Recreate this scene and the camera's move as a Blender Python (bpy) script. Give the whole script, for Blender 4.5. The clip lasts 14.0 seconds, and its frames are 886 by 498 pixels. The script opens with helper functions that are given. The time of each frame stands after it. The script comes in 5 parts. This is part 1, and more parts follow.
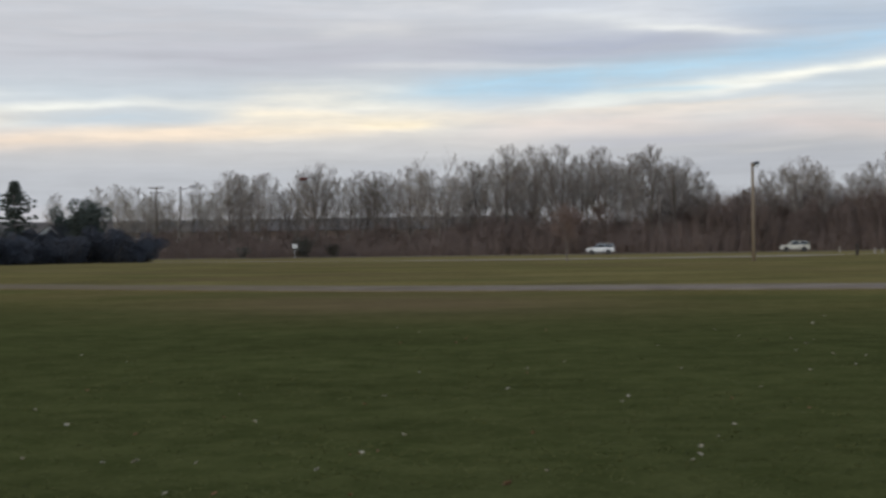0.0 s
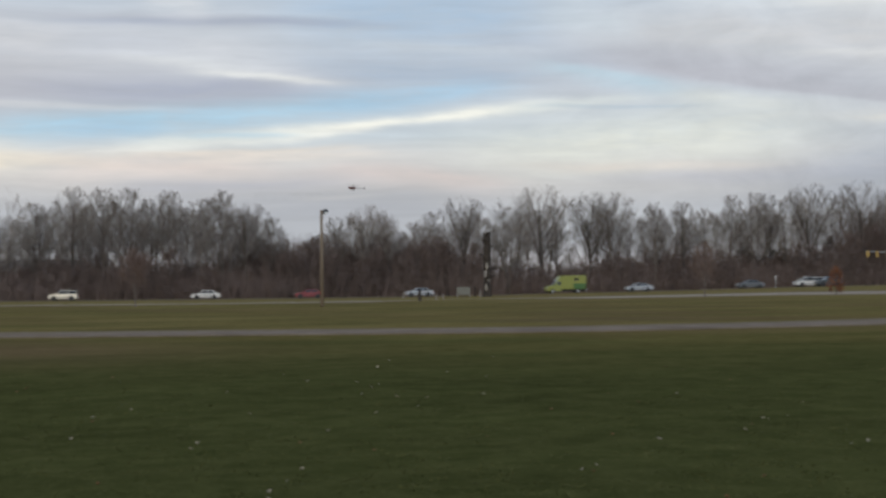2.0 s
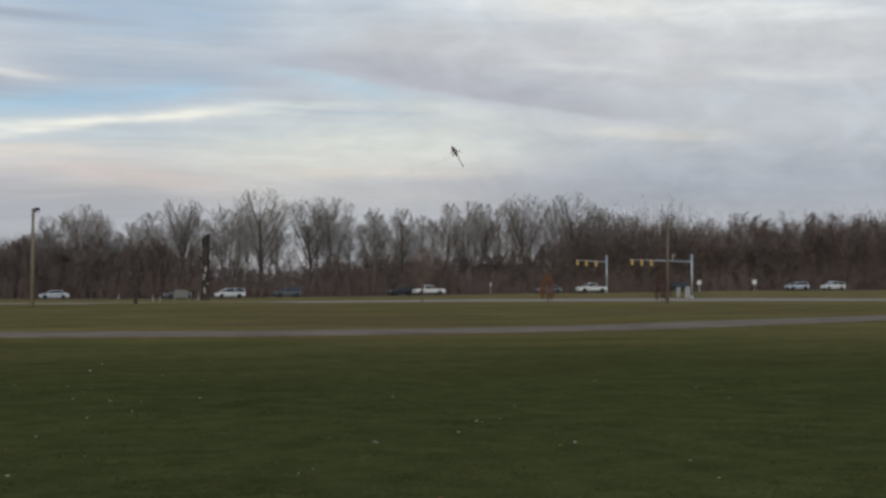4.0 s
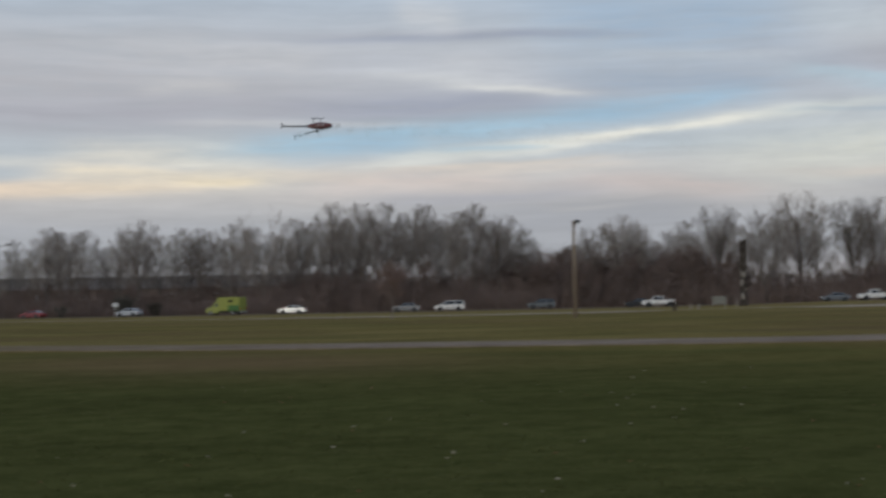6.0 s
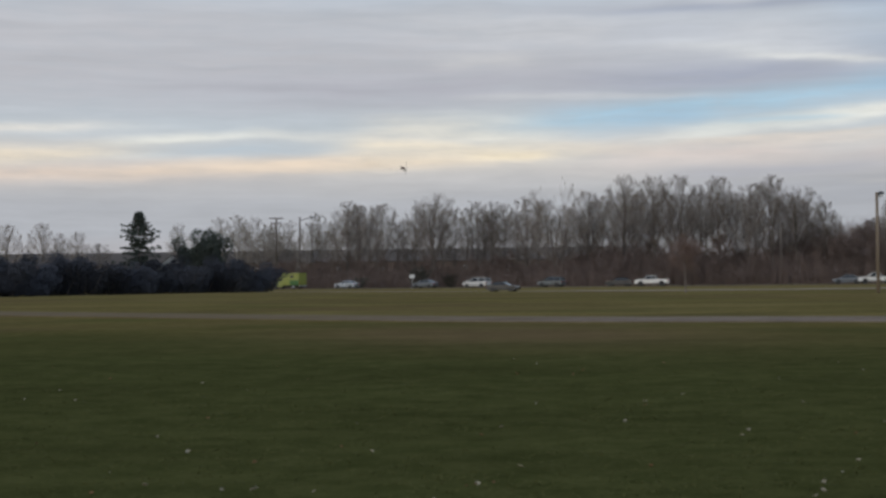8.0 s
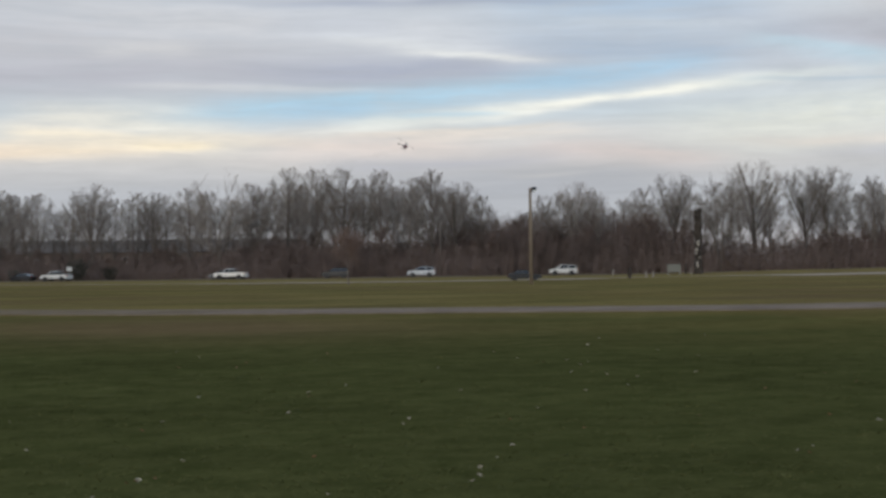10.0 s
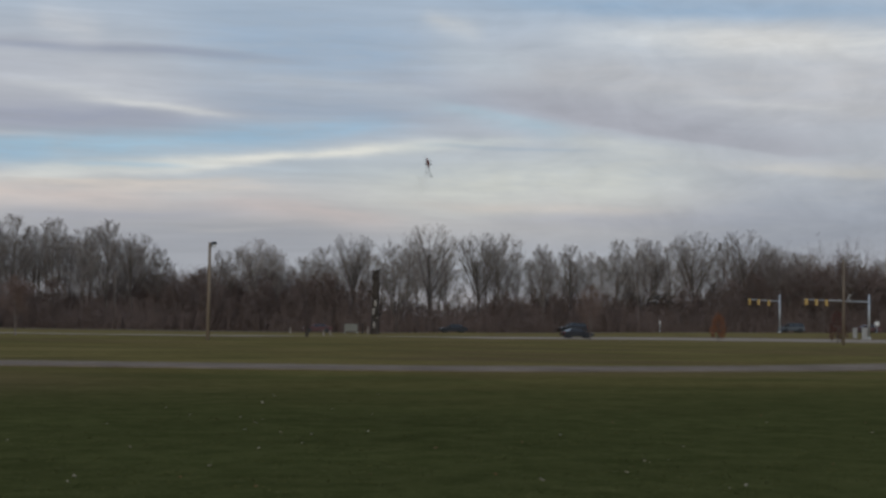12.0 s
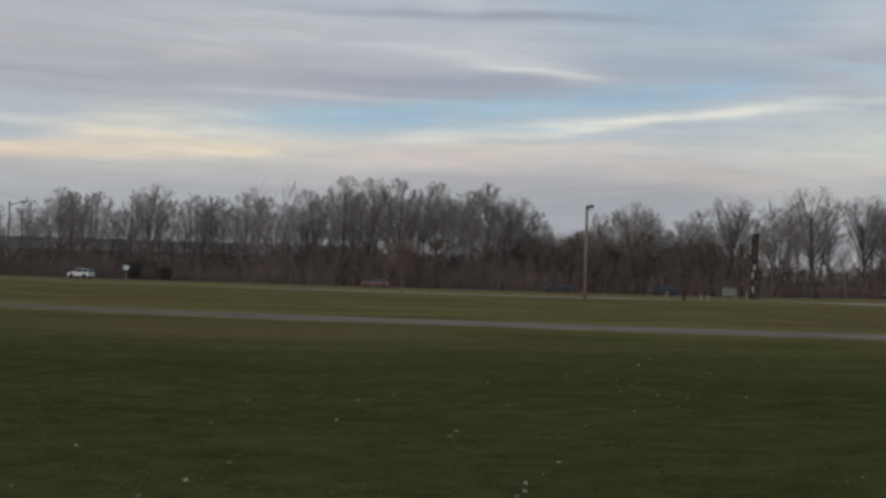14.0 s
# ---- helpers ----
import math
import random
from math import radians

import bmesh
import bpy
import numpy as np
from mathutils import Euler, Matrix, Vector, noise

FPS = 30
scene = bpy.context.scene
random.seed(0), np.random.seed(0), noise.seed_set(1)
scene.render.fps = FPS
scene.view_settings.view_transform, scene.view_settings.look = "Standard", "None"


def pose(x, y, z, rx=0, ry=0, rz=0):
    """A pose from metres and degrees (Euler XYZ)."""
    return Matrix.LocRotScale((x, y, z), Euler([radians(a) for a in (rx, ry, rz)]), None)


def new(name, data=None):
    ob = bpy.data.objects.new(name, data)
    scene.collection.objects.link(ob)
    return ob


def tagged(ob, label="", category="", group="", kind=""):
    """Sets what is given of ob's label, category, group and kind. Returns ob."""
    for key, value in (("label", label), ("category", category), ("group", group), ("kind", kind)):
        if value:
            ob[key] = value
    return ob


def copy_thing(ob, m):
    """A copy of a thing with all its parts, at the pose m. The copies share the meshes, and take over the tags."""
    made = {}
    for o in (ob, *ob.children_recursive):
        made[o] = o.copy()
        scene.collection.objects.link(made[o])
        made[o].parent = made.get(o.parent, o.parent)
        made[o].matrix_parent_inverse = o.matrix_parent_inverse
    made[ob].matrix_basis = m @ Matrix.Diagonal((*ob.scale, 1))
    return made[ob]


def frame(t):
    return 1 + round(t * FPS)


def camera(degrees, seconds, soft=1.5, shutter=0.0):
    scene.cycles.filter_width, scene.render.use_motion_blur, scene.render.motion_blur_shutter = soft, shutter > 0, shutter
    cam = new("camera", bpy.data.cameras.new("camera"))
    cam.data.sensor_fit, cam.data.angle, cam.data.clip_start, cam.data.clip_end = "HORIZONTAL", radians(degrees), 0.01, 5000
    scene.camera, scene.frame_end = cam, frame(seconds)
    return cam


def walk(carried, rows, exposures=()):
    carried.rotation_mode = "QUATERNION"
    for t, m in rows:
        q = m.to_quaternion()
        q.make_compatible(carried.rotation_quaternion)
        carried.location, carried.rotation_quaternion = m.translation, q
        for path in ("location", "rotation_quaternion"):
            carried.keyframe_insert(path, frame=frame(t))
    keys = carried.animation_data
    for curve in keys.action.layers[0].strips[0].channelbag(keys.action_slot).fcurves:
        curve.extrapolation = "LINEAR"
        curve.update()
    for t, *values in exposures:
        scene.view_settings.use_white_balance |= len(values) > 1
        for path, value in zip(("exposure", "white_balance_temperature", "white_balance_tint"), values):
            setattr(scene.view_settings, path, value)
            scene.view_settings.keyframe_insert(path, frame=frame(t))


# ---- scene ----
cam = camera(34.0, 14.0, soft=2.9, shutter=0.22)
EYE = 1.6


def cam_row(t, yaw, pitch, roll):
    return t, pose(0, 0, EYE, 90 + pitch, roll, yaw)


walk(cam, [
    cam_row(0.0, 0.0, -0.08, 0.86), cam_row(0.5, -4.43, 0.33, 0.57), cam_row(1.0, -9.25, 0.87, 0.15),
    cam_row(1.5, -12.86, 1.30, 0.48), cam_row(2.0, -16.87, 1.51, 0.60), cam_row(2.5, -20.89, 1.48, 0.58),
    cam_row(3.0, -23.77, 1.59, -0.26), cam_row(3.2, -24.82, 1.59, -0.30), cam_row(3.9, -27.7, 1.62, -0.15), cam_row(4.6, -28.4, 1.66, 0.1),
    cam_row(5.3, -23.48, 1.70, 0.32),
    cam_row(5.5, -19.69, 1.90, 0.40), cam_row(6.0, -6.89, 2.08, 1.14), cam_row(6.5, 0.22, 1.86, 0.96),
    cam_row(7.0, 3.25, 1.51, 0.54), cam_row(7.2, 4.07, 1.50, 0.60), cam_row(7.8, 4.9, 1.30, 0.66), cam_row(8.5, 2.0, 0.90, 0.78),
    cam_row(9.3, -4.03, 0.64, 0.85),
    cam_row(9.5, -5.20, 0.63, 1.05), cam_row(10.0, -8.62, 0.72, 0.76), cam_row(10.5, -13.66, 1.41, 0.02),
    cam_row(11.0, -19.56, 2.53, -0.58), cam_row(11.5, -22.28, 3.01, -0.80), cam_row(12.0, -21.30, 3.01, -0.91),
    cam_row(12.5, -19.52, 2.95, -0.50), cam_row(13.0, -16.16, 2.87, -0.64), cam_row(13.5, -10.49, 2.28, -1.09),
    cam_row(14.0, -6.50, 1.22, -1.66),
], [(0.0, 0.28, 6780, 5), (0.75, 0.34, 6780, 5), (1.5, 0.27, 6780, 5), (2.5, 0.11, 6780, 5), (3.2, 0.09, 6780, 5), (5.3, 0.0, 6780, 5), (6.5, -0.1, 6750, 6), (7.2, -0.08, 6750, 6), (9.3, 0.2, 6780, 5), (10.5, 0.2, 6780, 5),
    (11.5, -0.1, 6650, 6), (13.0, -0.25, 6650, 6), (13.5, -0.29, 6700, 6), (14.0, -0.14, 6750, 5)])


# ---- light ----
def lin(r, g, b):
    """Linear colour of a display colour given in 0..255."""
    return tuple(((c / 255 + 0.055) / 1.055) ** 2.4 if c > 10 else c / 255 / 12.92 for c in (r, g, b)) + (1.0,)


class Nodes:
    """Short hand for building a node tree."""

    def __init__(self, tree):
        self.tree = tree
        tree.nodes.clear()

    def add(self, kind):
        return self.tree.nodes.new(kind)

    def put(self, socket, value):
        if isinstance(value, bpy.types.NodeSocket):
            self.tree.links.new(value, socket)
        elif value is not None:
            socket.default_value = value

    def math(self, op, a, b=None, c=None, clamp=False):
        node = self.add("ShaderNodeMath")
        node.operation, node.use_clamp = op, clamp
        for socket, value in zip(node.inputs, (a, b, c)):
            self.put(socket, value)
        return node.outputs[0]

    def mix(self, factor, a, b, blend="MIX"):
        node = self.add("ShaderNodeMix")
        node.data_type, node.blend_type = "RGBA", blend
        self.put(node.inputs[0], factor)
        self.put(node.inputs[6], a)
        self.put(node.inputs[7], b)
        return node.outputs[2]

    def span(self, value, a, b, c=0.0, d=1.0, smooth=False):
        node = self.add("ShaderNodeMapRange")
        node.interpolation_type = "SMOOTHSTEP" if smooth else "LINEAR"
        for socket, v in zip(node.inputs, (value, a, b, c, d)):
            self.put(socket, v)
        return node.outputs[0]

    def noise(self, vector, scale, detail=3.0, rough=0.5, distort=0.0):
        node = self.add("ShaderNodeTexNoise")
        self.put(node.inputs["Vector"], vector)
        node.inputs["Scale"].default_value = scale
        node.inputs["Detail"].default_value = detail
        node.inputs["Roughness"].default_value = rough
        node.inputs["Distortion"].default_value = distort
        return node.outputs["Fac"]

    def ramp(self, value, stops):
        node = self.add("ShaderNodeValToRGB")
        band = node.color_ramp
        while len(band.elements) < len(stops):
            band.elements.new(0.5)
        for e, (p, c) in zip(band.elements, stops):
            e.position, e.color = p, c
        self.put(node.inputs[0], value)
        return node.outputs[0]

    def xyz(self, x, y, z=0.0):
        node = self.add("ShaderNodeCombineXYZ")
        for socket, v in zip(node.inputs, (x, y, z)):
            self.put(socket, v)
        return node.outputs[0]


SUN_HEIGHT, SUN_WAY = 16.0, 215.0     # degrees above the horizon; bearing clockwise from +y


def make_world():
    world = bpy.data.worlds.new("evening_sky")
    scene.world = world
    world.use_nodes = True
    n = Nodes(world.node_tree)
    way = n.add("ShaderNodeTexCoord").outputs["Generated"]
    parts = n.add("ShaderNodeSeparateXYZ")
    n.put(parts.inputs[0], way)
    az = n.math("MULTIPLY", n.math("ARCTAN2", parts.outputs[0], parts.outputs[1]), 57.29578)
    el = n.math("MULTIPLY", n.math("ARCSINE", parts.outputs[2]), 57.29578)
    # wind-drawn cirrus: all cloud coordinates are bent by slow noise
    flat = n.xyz(n.math("MULTIPLY", az, 0.10), n.math("MULTIPLY", el, 0.45))
    bend = n.math("SUBTRACT", n.noise(flat, 1.6, 3.0), 0.5)
    v = n.math("ADD", el, n.math("MULTIPLY", bend, 0.6))
    streaks = n.noise(n.xyz(n.math("MULTIPLY", az, 0.055), v), 1.7, 6.0, 0.6)
    wisps = n.noise(n.xyz(n.math("MULTIPLY", az, 0.16), v), 2.6, 5.0, 0.65)
    sky = n.add("ShaderNodeTexSky")
    sky.sky_type, sky.sun_disc = "NISHITA", False
    sky.sun_elevation, sky.sun_rotation = radians(SUN_HEIGHT), radians(SUN_WAY)
    blue = n.mix(0.72, n.mix(1.0, sky.outputs[0], (0.085, 0.085, 0.085, 1), "MULTIPLY"), lin(172, 192, 216))
    band = n.ramp(n.math("DIVIDE", n.math("MAXIMUM", v, 0.0), 30.0), [
        (0.0, lin(188, 179, 184)), (0.066, lin(172, 173, 184)), (0.10, lin(177, 177, 187)), (0.135, lin(190, 186, 190)), (0.17, lin(200, 198, 202)),
        (0.20, lin(190, 198, 210)), (0.27, lin(188, 191, 204)), (0.34, lin(190, 195, 208)), (0.43, lin(178, 193, 215)), (1.0, lin(164, 178, 204))])
    colour = n.mix(0.85, blue, band)
    keep = [colour]
    soft_edge = n.span(wisps, 0.25, 0.62, 0.6, 1.2)

    def stroke(a0, e0, a1, e1, over, under, rgb, strength):
        """A drawn-out cloud from one bearing and height to another."""
        k = n.span(az, a0, a1, e0, e1)
        gap = n.math("SUBTRACT", v, k)
        across = n.math("MAXIMUM", n.math("DIVIDE", gap, over), n.math("DIVIDE", gap, -under))
        along = n.math("DIVIDE", n.math("SUBTRACT", az, (a0 + a1) / 2), (a1 - a0) / 2 * 1.12)
        reach = n.math("ADD", n.math("MULTIPLY", across, across), n.math("POWER", n.math("ABSOLUTE", along), 4.0))
        mask = n.math("EXPONENT", n.math("MULTIPLY", reach, -0.8))
        torn = soft_edge
        keep[0] = n.mix(n.math("MULTIPLY", n.math("MULTIPLY", mask, torn), strength, clamp=True), keep[0], lin(*rgb))

    # grey sheets first, then blue gaps, then bright streaks
    stroke(-29.2, 8.12, 3.9, 8.73, 2.01, 1.56, (182, 182, 192), 0.7)
    stroke(-13.9, 7.51, 11.4, 7.59, 0.56, 0.78, (172, 173, 187), 0.7)
    stroke(-5.0, 9.97, 8.3, 9.23, 0.56, 0.56, (198, 200, 210), 0.6)
    stroke(0.6, 10.56, 13.9, 10.31, 0.18, 0.18, (168, 172, 188), 0.5)
    stroke(5.0, 9.03, 11.2, 8.14, 0.22, 0.18, (214, 216, 222), 0.7)
    stroke(-4.6, 8.54, -1.2, 8.62, 0.40, 0.31, (200, 200, 207), 0.5)
    stroke(-29.2, 9.33, -11.7, 10.36, 0.89, 0.89, (186, 186, 196), 0.5)
    stroke(-1.7, 6.09, 13.9, 7.27, 0.49, 0.58, (165, 194, 218), 0.85)
    stroke(-18.2, 4.85, -9.1, 5.24, 0.31, 0.22, (176, 192, 210), 0.6)
    stroke(-29.2, 5.51, -18.1, 5.97, 0.20, 0.13, (226, 222, 220), 0.7)
    stroke(-17.3, 5.40, -11.9, 5.74, 0.16, 0.13, (225, 226, 226), 0.75)
    stroke(-11.9, 5.78, -8.2, 5.53, 0.18, 0.13, (214, 214, 214), 0.5)
    stroke(-29.2, 4.58, -17.5, 4.97, 0.36, 0.27, (236, 222, 205), 0.75)
    stroke(-7.3, 5.90, -1.5, 6.19, 0.49, 0.31, (216, 212, 208), 0.5)
    stroke(-29.2, 4.03, -13.5, 4.41, 0.27, 0.36, (224, 206, 196), 0.7)
    stroke(-13.5, 4.57, -3.3, 4.66, 0.27, 0.27, (232, 214, 198), 0.75)
    stroke(-7.8, 5.39, -4.2, 5.33, 0.18, 0.18, (234, 222, 206), 0.7)
    stroke(-3.3, 4.83, -0.6, 4.85, 0.20, 0.16, (242, 226, 200), 0.85)
    stroke(-0.6, 5.25, 4.3, 4.77, 0.27, 0.22, (222, 212, 204), 0.5)
    stroke(1.6, 4.37, 13.8, 4.51, 0.31, 0.31, (210, 203, 205), 0.6)
    stroke(11.3, 11.24, 20.3, 10.75, 1.34, 1.56, (162, 182, 208), 0.8)
    stroke(11.8, 8.63, 20.3, 8.22, 0.49, 0.49, (158, 174, 198), 0.6)
    stroke(2.4, 7.74, 11.8, 7.87, 0.45, 0.49, (160, 166, 186), 0.75)
    stroke(4.8, 9.24, 11.6, 8.19, 0.56, 0.27, (198, 202, 214), 0.6)
    stroke(2.3, 10.33, 13.1, 10.38, 0.11, 0.16, (156, 164, 186), 0.6)
    stroke(5.4, 11.40, 7.6, 11.04, 0.56, 0.56, (205, 208, 218), 0.6)
    stroke(2.3, 9.53, 6.5, 9.53, 0.45, 0.45, (184, 190, 206), 0.5)
    stroke(12.0, 7.32, 18.9, 7.76, 0.36, 0.40, (160, 190, 218), 0.75)
    stroke(2.4, 6.25, 5.5, 6.30, 0.31, 0.31, (162, 190, 216), 0.7)
    stroke(21.2, 8.77, 26.1, 7.76, 0.22, 0.40, (172, 198, 218), 0.6)
    stroke(24.3, 9.87, 36.6, 8.93, 1.00, 1.00, (198, 199, 207), 0.7)
    stroke(18.9, 9.42, 26.1, 8.20, 0.49, 0.18, (170, 178, 196), 0.7)
    stroke(24.3, 8.55, 30.9, 7.48, 0.67, 0.16, (178, 180, 194), 0.8)
    stroke(30.5, 7.60, 36.4, 6.70, 0.67, 0.22, (172, 176, 192), 0.7)
    stroke(20.5, 11.96, 22.5, 11.52, 0.36, 0.31, (204, 208, 216), 0.6)
    stroke(21.2, 10.76, 24.3, 10.09, 0.56, 0.45, (190, 200, 214), 0.5)
    stroke(26.5, 11.37, 31.4, 11.57, 0.31, 0.27, (206, 212, 222), 0.6)
    stroke(31.4, 11.21, 36.6, 10.99, 0.36, 0.40, (220, 215, 212), 0.8)
    stroke(24.3, 12.66, 39.3, 11.99, 0.36, 0.31, (152, 180, 212), 0.7)
    stroke(18.7, 5.43, 30.9, 5.84, 0.89, 1.00, (212, 214, 212), 0.75)
    stroke(26.1, 7.43, 30.9, 6.72, 0.31, 0.49, (206, 210, 212), 0.6)
    stroke(34.1, 9.93, 47.3, 9.32, 1.34, 1.34, (202, 202, 209), 0.65)
    stroke(31.9, 6.49, 47.3, 5.88, 1.12, 1.34, (193, 194, 203), 0.6)
    stroke(33.0, 4.28, 47.3, 4.25, 0.89, 0.89, (165, 173, 190), 0.7)
    stroke(24.3, 4.22, 36.5, 4.35, 0.27, 0.31, (172, 174, 188), 0.6)
    stroke(2.4, 4.76, 9.4, 4.84, 0.31, 0.36, (210, 198, 197), 0.6)
    stroke(12.7, 4.57, 19.0, 4.09, 0.31, 0.36, (210, 197, 198), 0.6)
    stroke(4.5, 3.96, 12.7, 4.24, 0.31, 0.31, (170, 172, 186), 0.6)
    stroke(5.5, 5.29, 13.1, 5.53, 0.11, 0.11, (214, 206, 202), 0.6)
    stroke(11.6, 3.49, 14.1, 3.59, 0.09, 0.09, (206, 203, 205), 0.6)
    stroke(4.3, 5.25, 13.8, 5.25, 0.18, 0.22, (226, 214, 208), 0.5)
    stroke(3.8, 5.33, 11.2, 5.99, 0.22, 0.20, (216, 218, 220), 0.85)
    stroke(10.8, 5.99, 13.9, 6.36, 0.20, 0.18, (226, 226, 226), 0.9)
    stroke(5.5, 5.78, 11.6, 6.17, 0.20, 0.16, (214, 218, 220), 0.8)
    stroke(7.0, 6.02, 10.8, 6.08, 0.10, 0.10, (170, 196, 218), 0.6)
    stroke(11.4, 6.24, 20.4, 7.06, 0.18, 0.14, (230, 230, 228), 1.0)
    stroke(19.4, 6.95, 24.3, 7.33, 0.18, 0.18, (208, 214, 218), 0.65)
    stroke(21.0, 7.09, 26.5, 6.94, 0.07, 0.07, (168, 184, 202), 0.5)
    stroke(-8.0, 4.9, 0.2, 4.95, 0.6, 0.45, (238, 227, 212), 0.6)
    stroke(-6.5, 5.8, -1.0, 5.5, 0.22, 0.2, (230, 226, 220), 0.5)
    stroke(-17.0, 4.3, -8.0, 4.7, 0.2, 0.25, (234, 216, 202), 0.5)
    stroke(23.6, 8.80, 34.5, 6.85, 0.75, 0.11, (172, 174, 187), 0.75)
    stroke(29.0, 11.25, 44.0, 10.6, 0.60, 0.50, (226, 228, 233), 0.7)
    stroke(33.0, 4.9, 47.0, 5.2, 1.20, 1.40, (166, 173, 188), 0.55)
    stroke(33.0, 6.3, 39.0, 6.0, 0.25, 0.22, (214, 211, 208), 0.5)
    stroke(36.5, 8.4, 44.0, 8.2, 0.30, 0.25, (208, 208, 214), 0.5)
    stroke(31.0, 8.9, 36.0, 8.5, 0.12, 0.14, (206, 208, 215), 0.5)
    stroke(21.0, 4.75, 29.0, 4.6, 0.16, 0.18, (212, 203, 200), 0.5)
    stroke(7.5, 8.42, 12.4, 8.08, 0.10, 0.12, (222, 223, 226), 0.6)
    stroke(-3.0, 7.15, 5.0, 7.05, 0.10, 0.14, (200, 202, 210), 0.5)
    stroke(14.0, 9.6, 21.0, 9.2, 0.16, 0.2, (196, 204, 218), 0.5)
    stroke(5.5, 3.2, 17.5, 3.4, 0.55, 0.8, (158, 161, 173), 0.6)
    stroke(30.0, 3.6, 48.0, 3.7, 0.8, 1.0, (158, 163, 177), 0.6)
    # fine streaking over everything
    light = n.math("MULTIPLY", n.span(streaks, 0.3, 0.7, 0.925, 1.09), n.span(wisps, 0.3, 0.7, 0.965, 1.04))
    # rounder billows where the cloud sheet thickens
    billow = n.noise(n.xyz(n.math("MULTIPLY", az, 0.30), n.math("MULTIPLY", el, 0.62)), 1.1, 6.0, 0.6, 0.5)
    light = n.mix(n.span(az, 16, 30, 0.15, 0.75, True), n.xyz(light, light, light), n.xyz(*[n.span(billow, 0.32, 0.68, 0.885, 1.10)] * 3))
    final = n.mix(1.0, keep[0], light, "MULTIPLY")
    back = n.add("ShaderNodeBackground")
    n.put(back.inputs[0], final)
    back.inputs[1].default_value = 1.0
    n.put(n.add("ShaderNodeOutputWorld").inputs[0], back.outputs[0])


make_world()
sun_data = bpy.data.lights.new("sun", "SUN")
sun_data.energy, sun_data.angle, sun_data.color = 0.6, radians(14), (1.0, 0.9, 0.78)
sun = new("sun", sun_data)
sun.matrix_basis = pose(0, 0, 60, 90 - SUN_HEIGHT, 0, 180 - SUN_WAY)


# ---- materials ----
def surface(name, dark, light, scale=4.0, rough=0.8, bump=0.0, metal=0.0, coat=0.0, stretch=(1, 1, 1), vary=0.0, by="Object", gloss=0.5):
    """A material with colour varied at two scales, and relief."""
    m = bpy.data.materials.new(name)
    m.use_nodes = True
    n = Nodes(m.node_tree)
    place = n.add("ShaderNodeMapping")
    n.put(place.inputs[0], n.add("ShaderNodeTexCoord").outputs[by])
    place.inputs["Scale"].default_value = stretch
    big = n.noise(place.outputs[0], scale, 4.0)
    small = n.noise(place.outputs[0], scale * 9, 4.0, 0.65)
    k = n.math("ADD", n.math("MULTIPLY", big, 0.6), n.math("MULTIPLY", small, 0.4))
    colour = n.mix(n.span(k, 0.35, 0.65), (*dark, 1), (*light, 1))
    if vary:
        shade = n.span(n.add("ShaderNodeObjectInfo").outputs["Random"], 0, 1, 1 - vary, 1 + vary)
        colour = n.mix(1.0, colour, n.xyz(shade, shade, shade), "MULTIPLY")
    p = n.add("ShaderNodeBsdfPrincipled")
    n.put(p.inputs["Base Color"], colour)
    n.put(p.inputs["Roughness"], n.span(small, 0.3, 0.7, max(rough - 0.08, 0.02), min(rough + 0.08, 1)))
    p.inputs["Metallic"].default_value = metal
    p.inputs["Coat Weight"].default_value = coat
    p.inputs["Specular IOR Level"].default_value = gloss
    if bump:
        b = n.add("ShaderNodeBump")
        b.inputs["Strength"].default_value = bump
        b.inputs["Distance"].default_value = 0.02
        n.put(b.inputs["Height"], small)
        n.put(p.inputs["Normal"], b.outputs[0])
    n.put(n.add("ShaderNodeOutputMaterial").inputs[0], p.outputs[0])
    return m


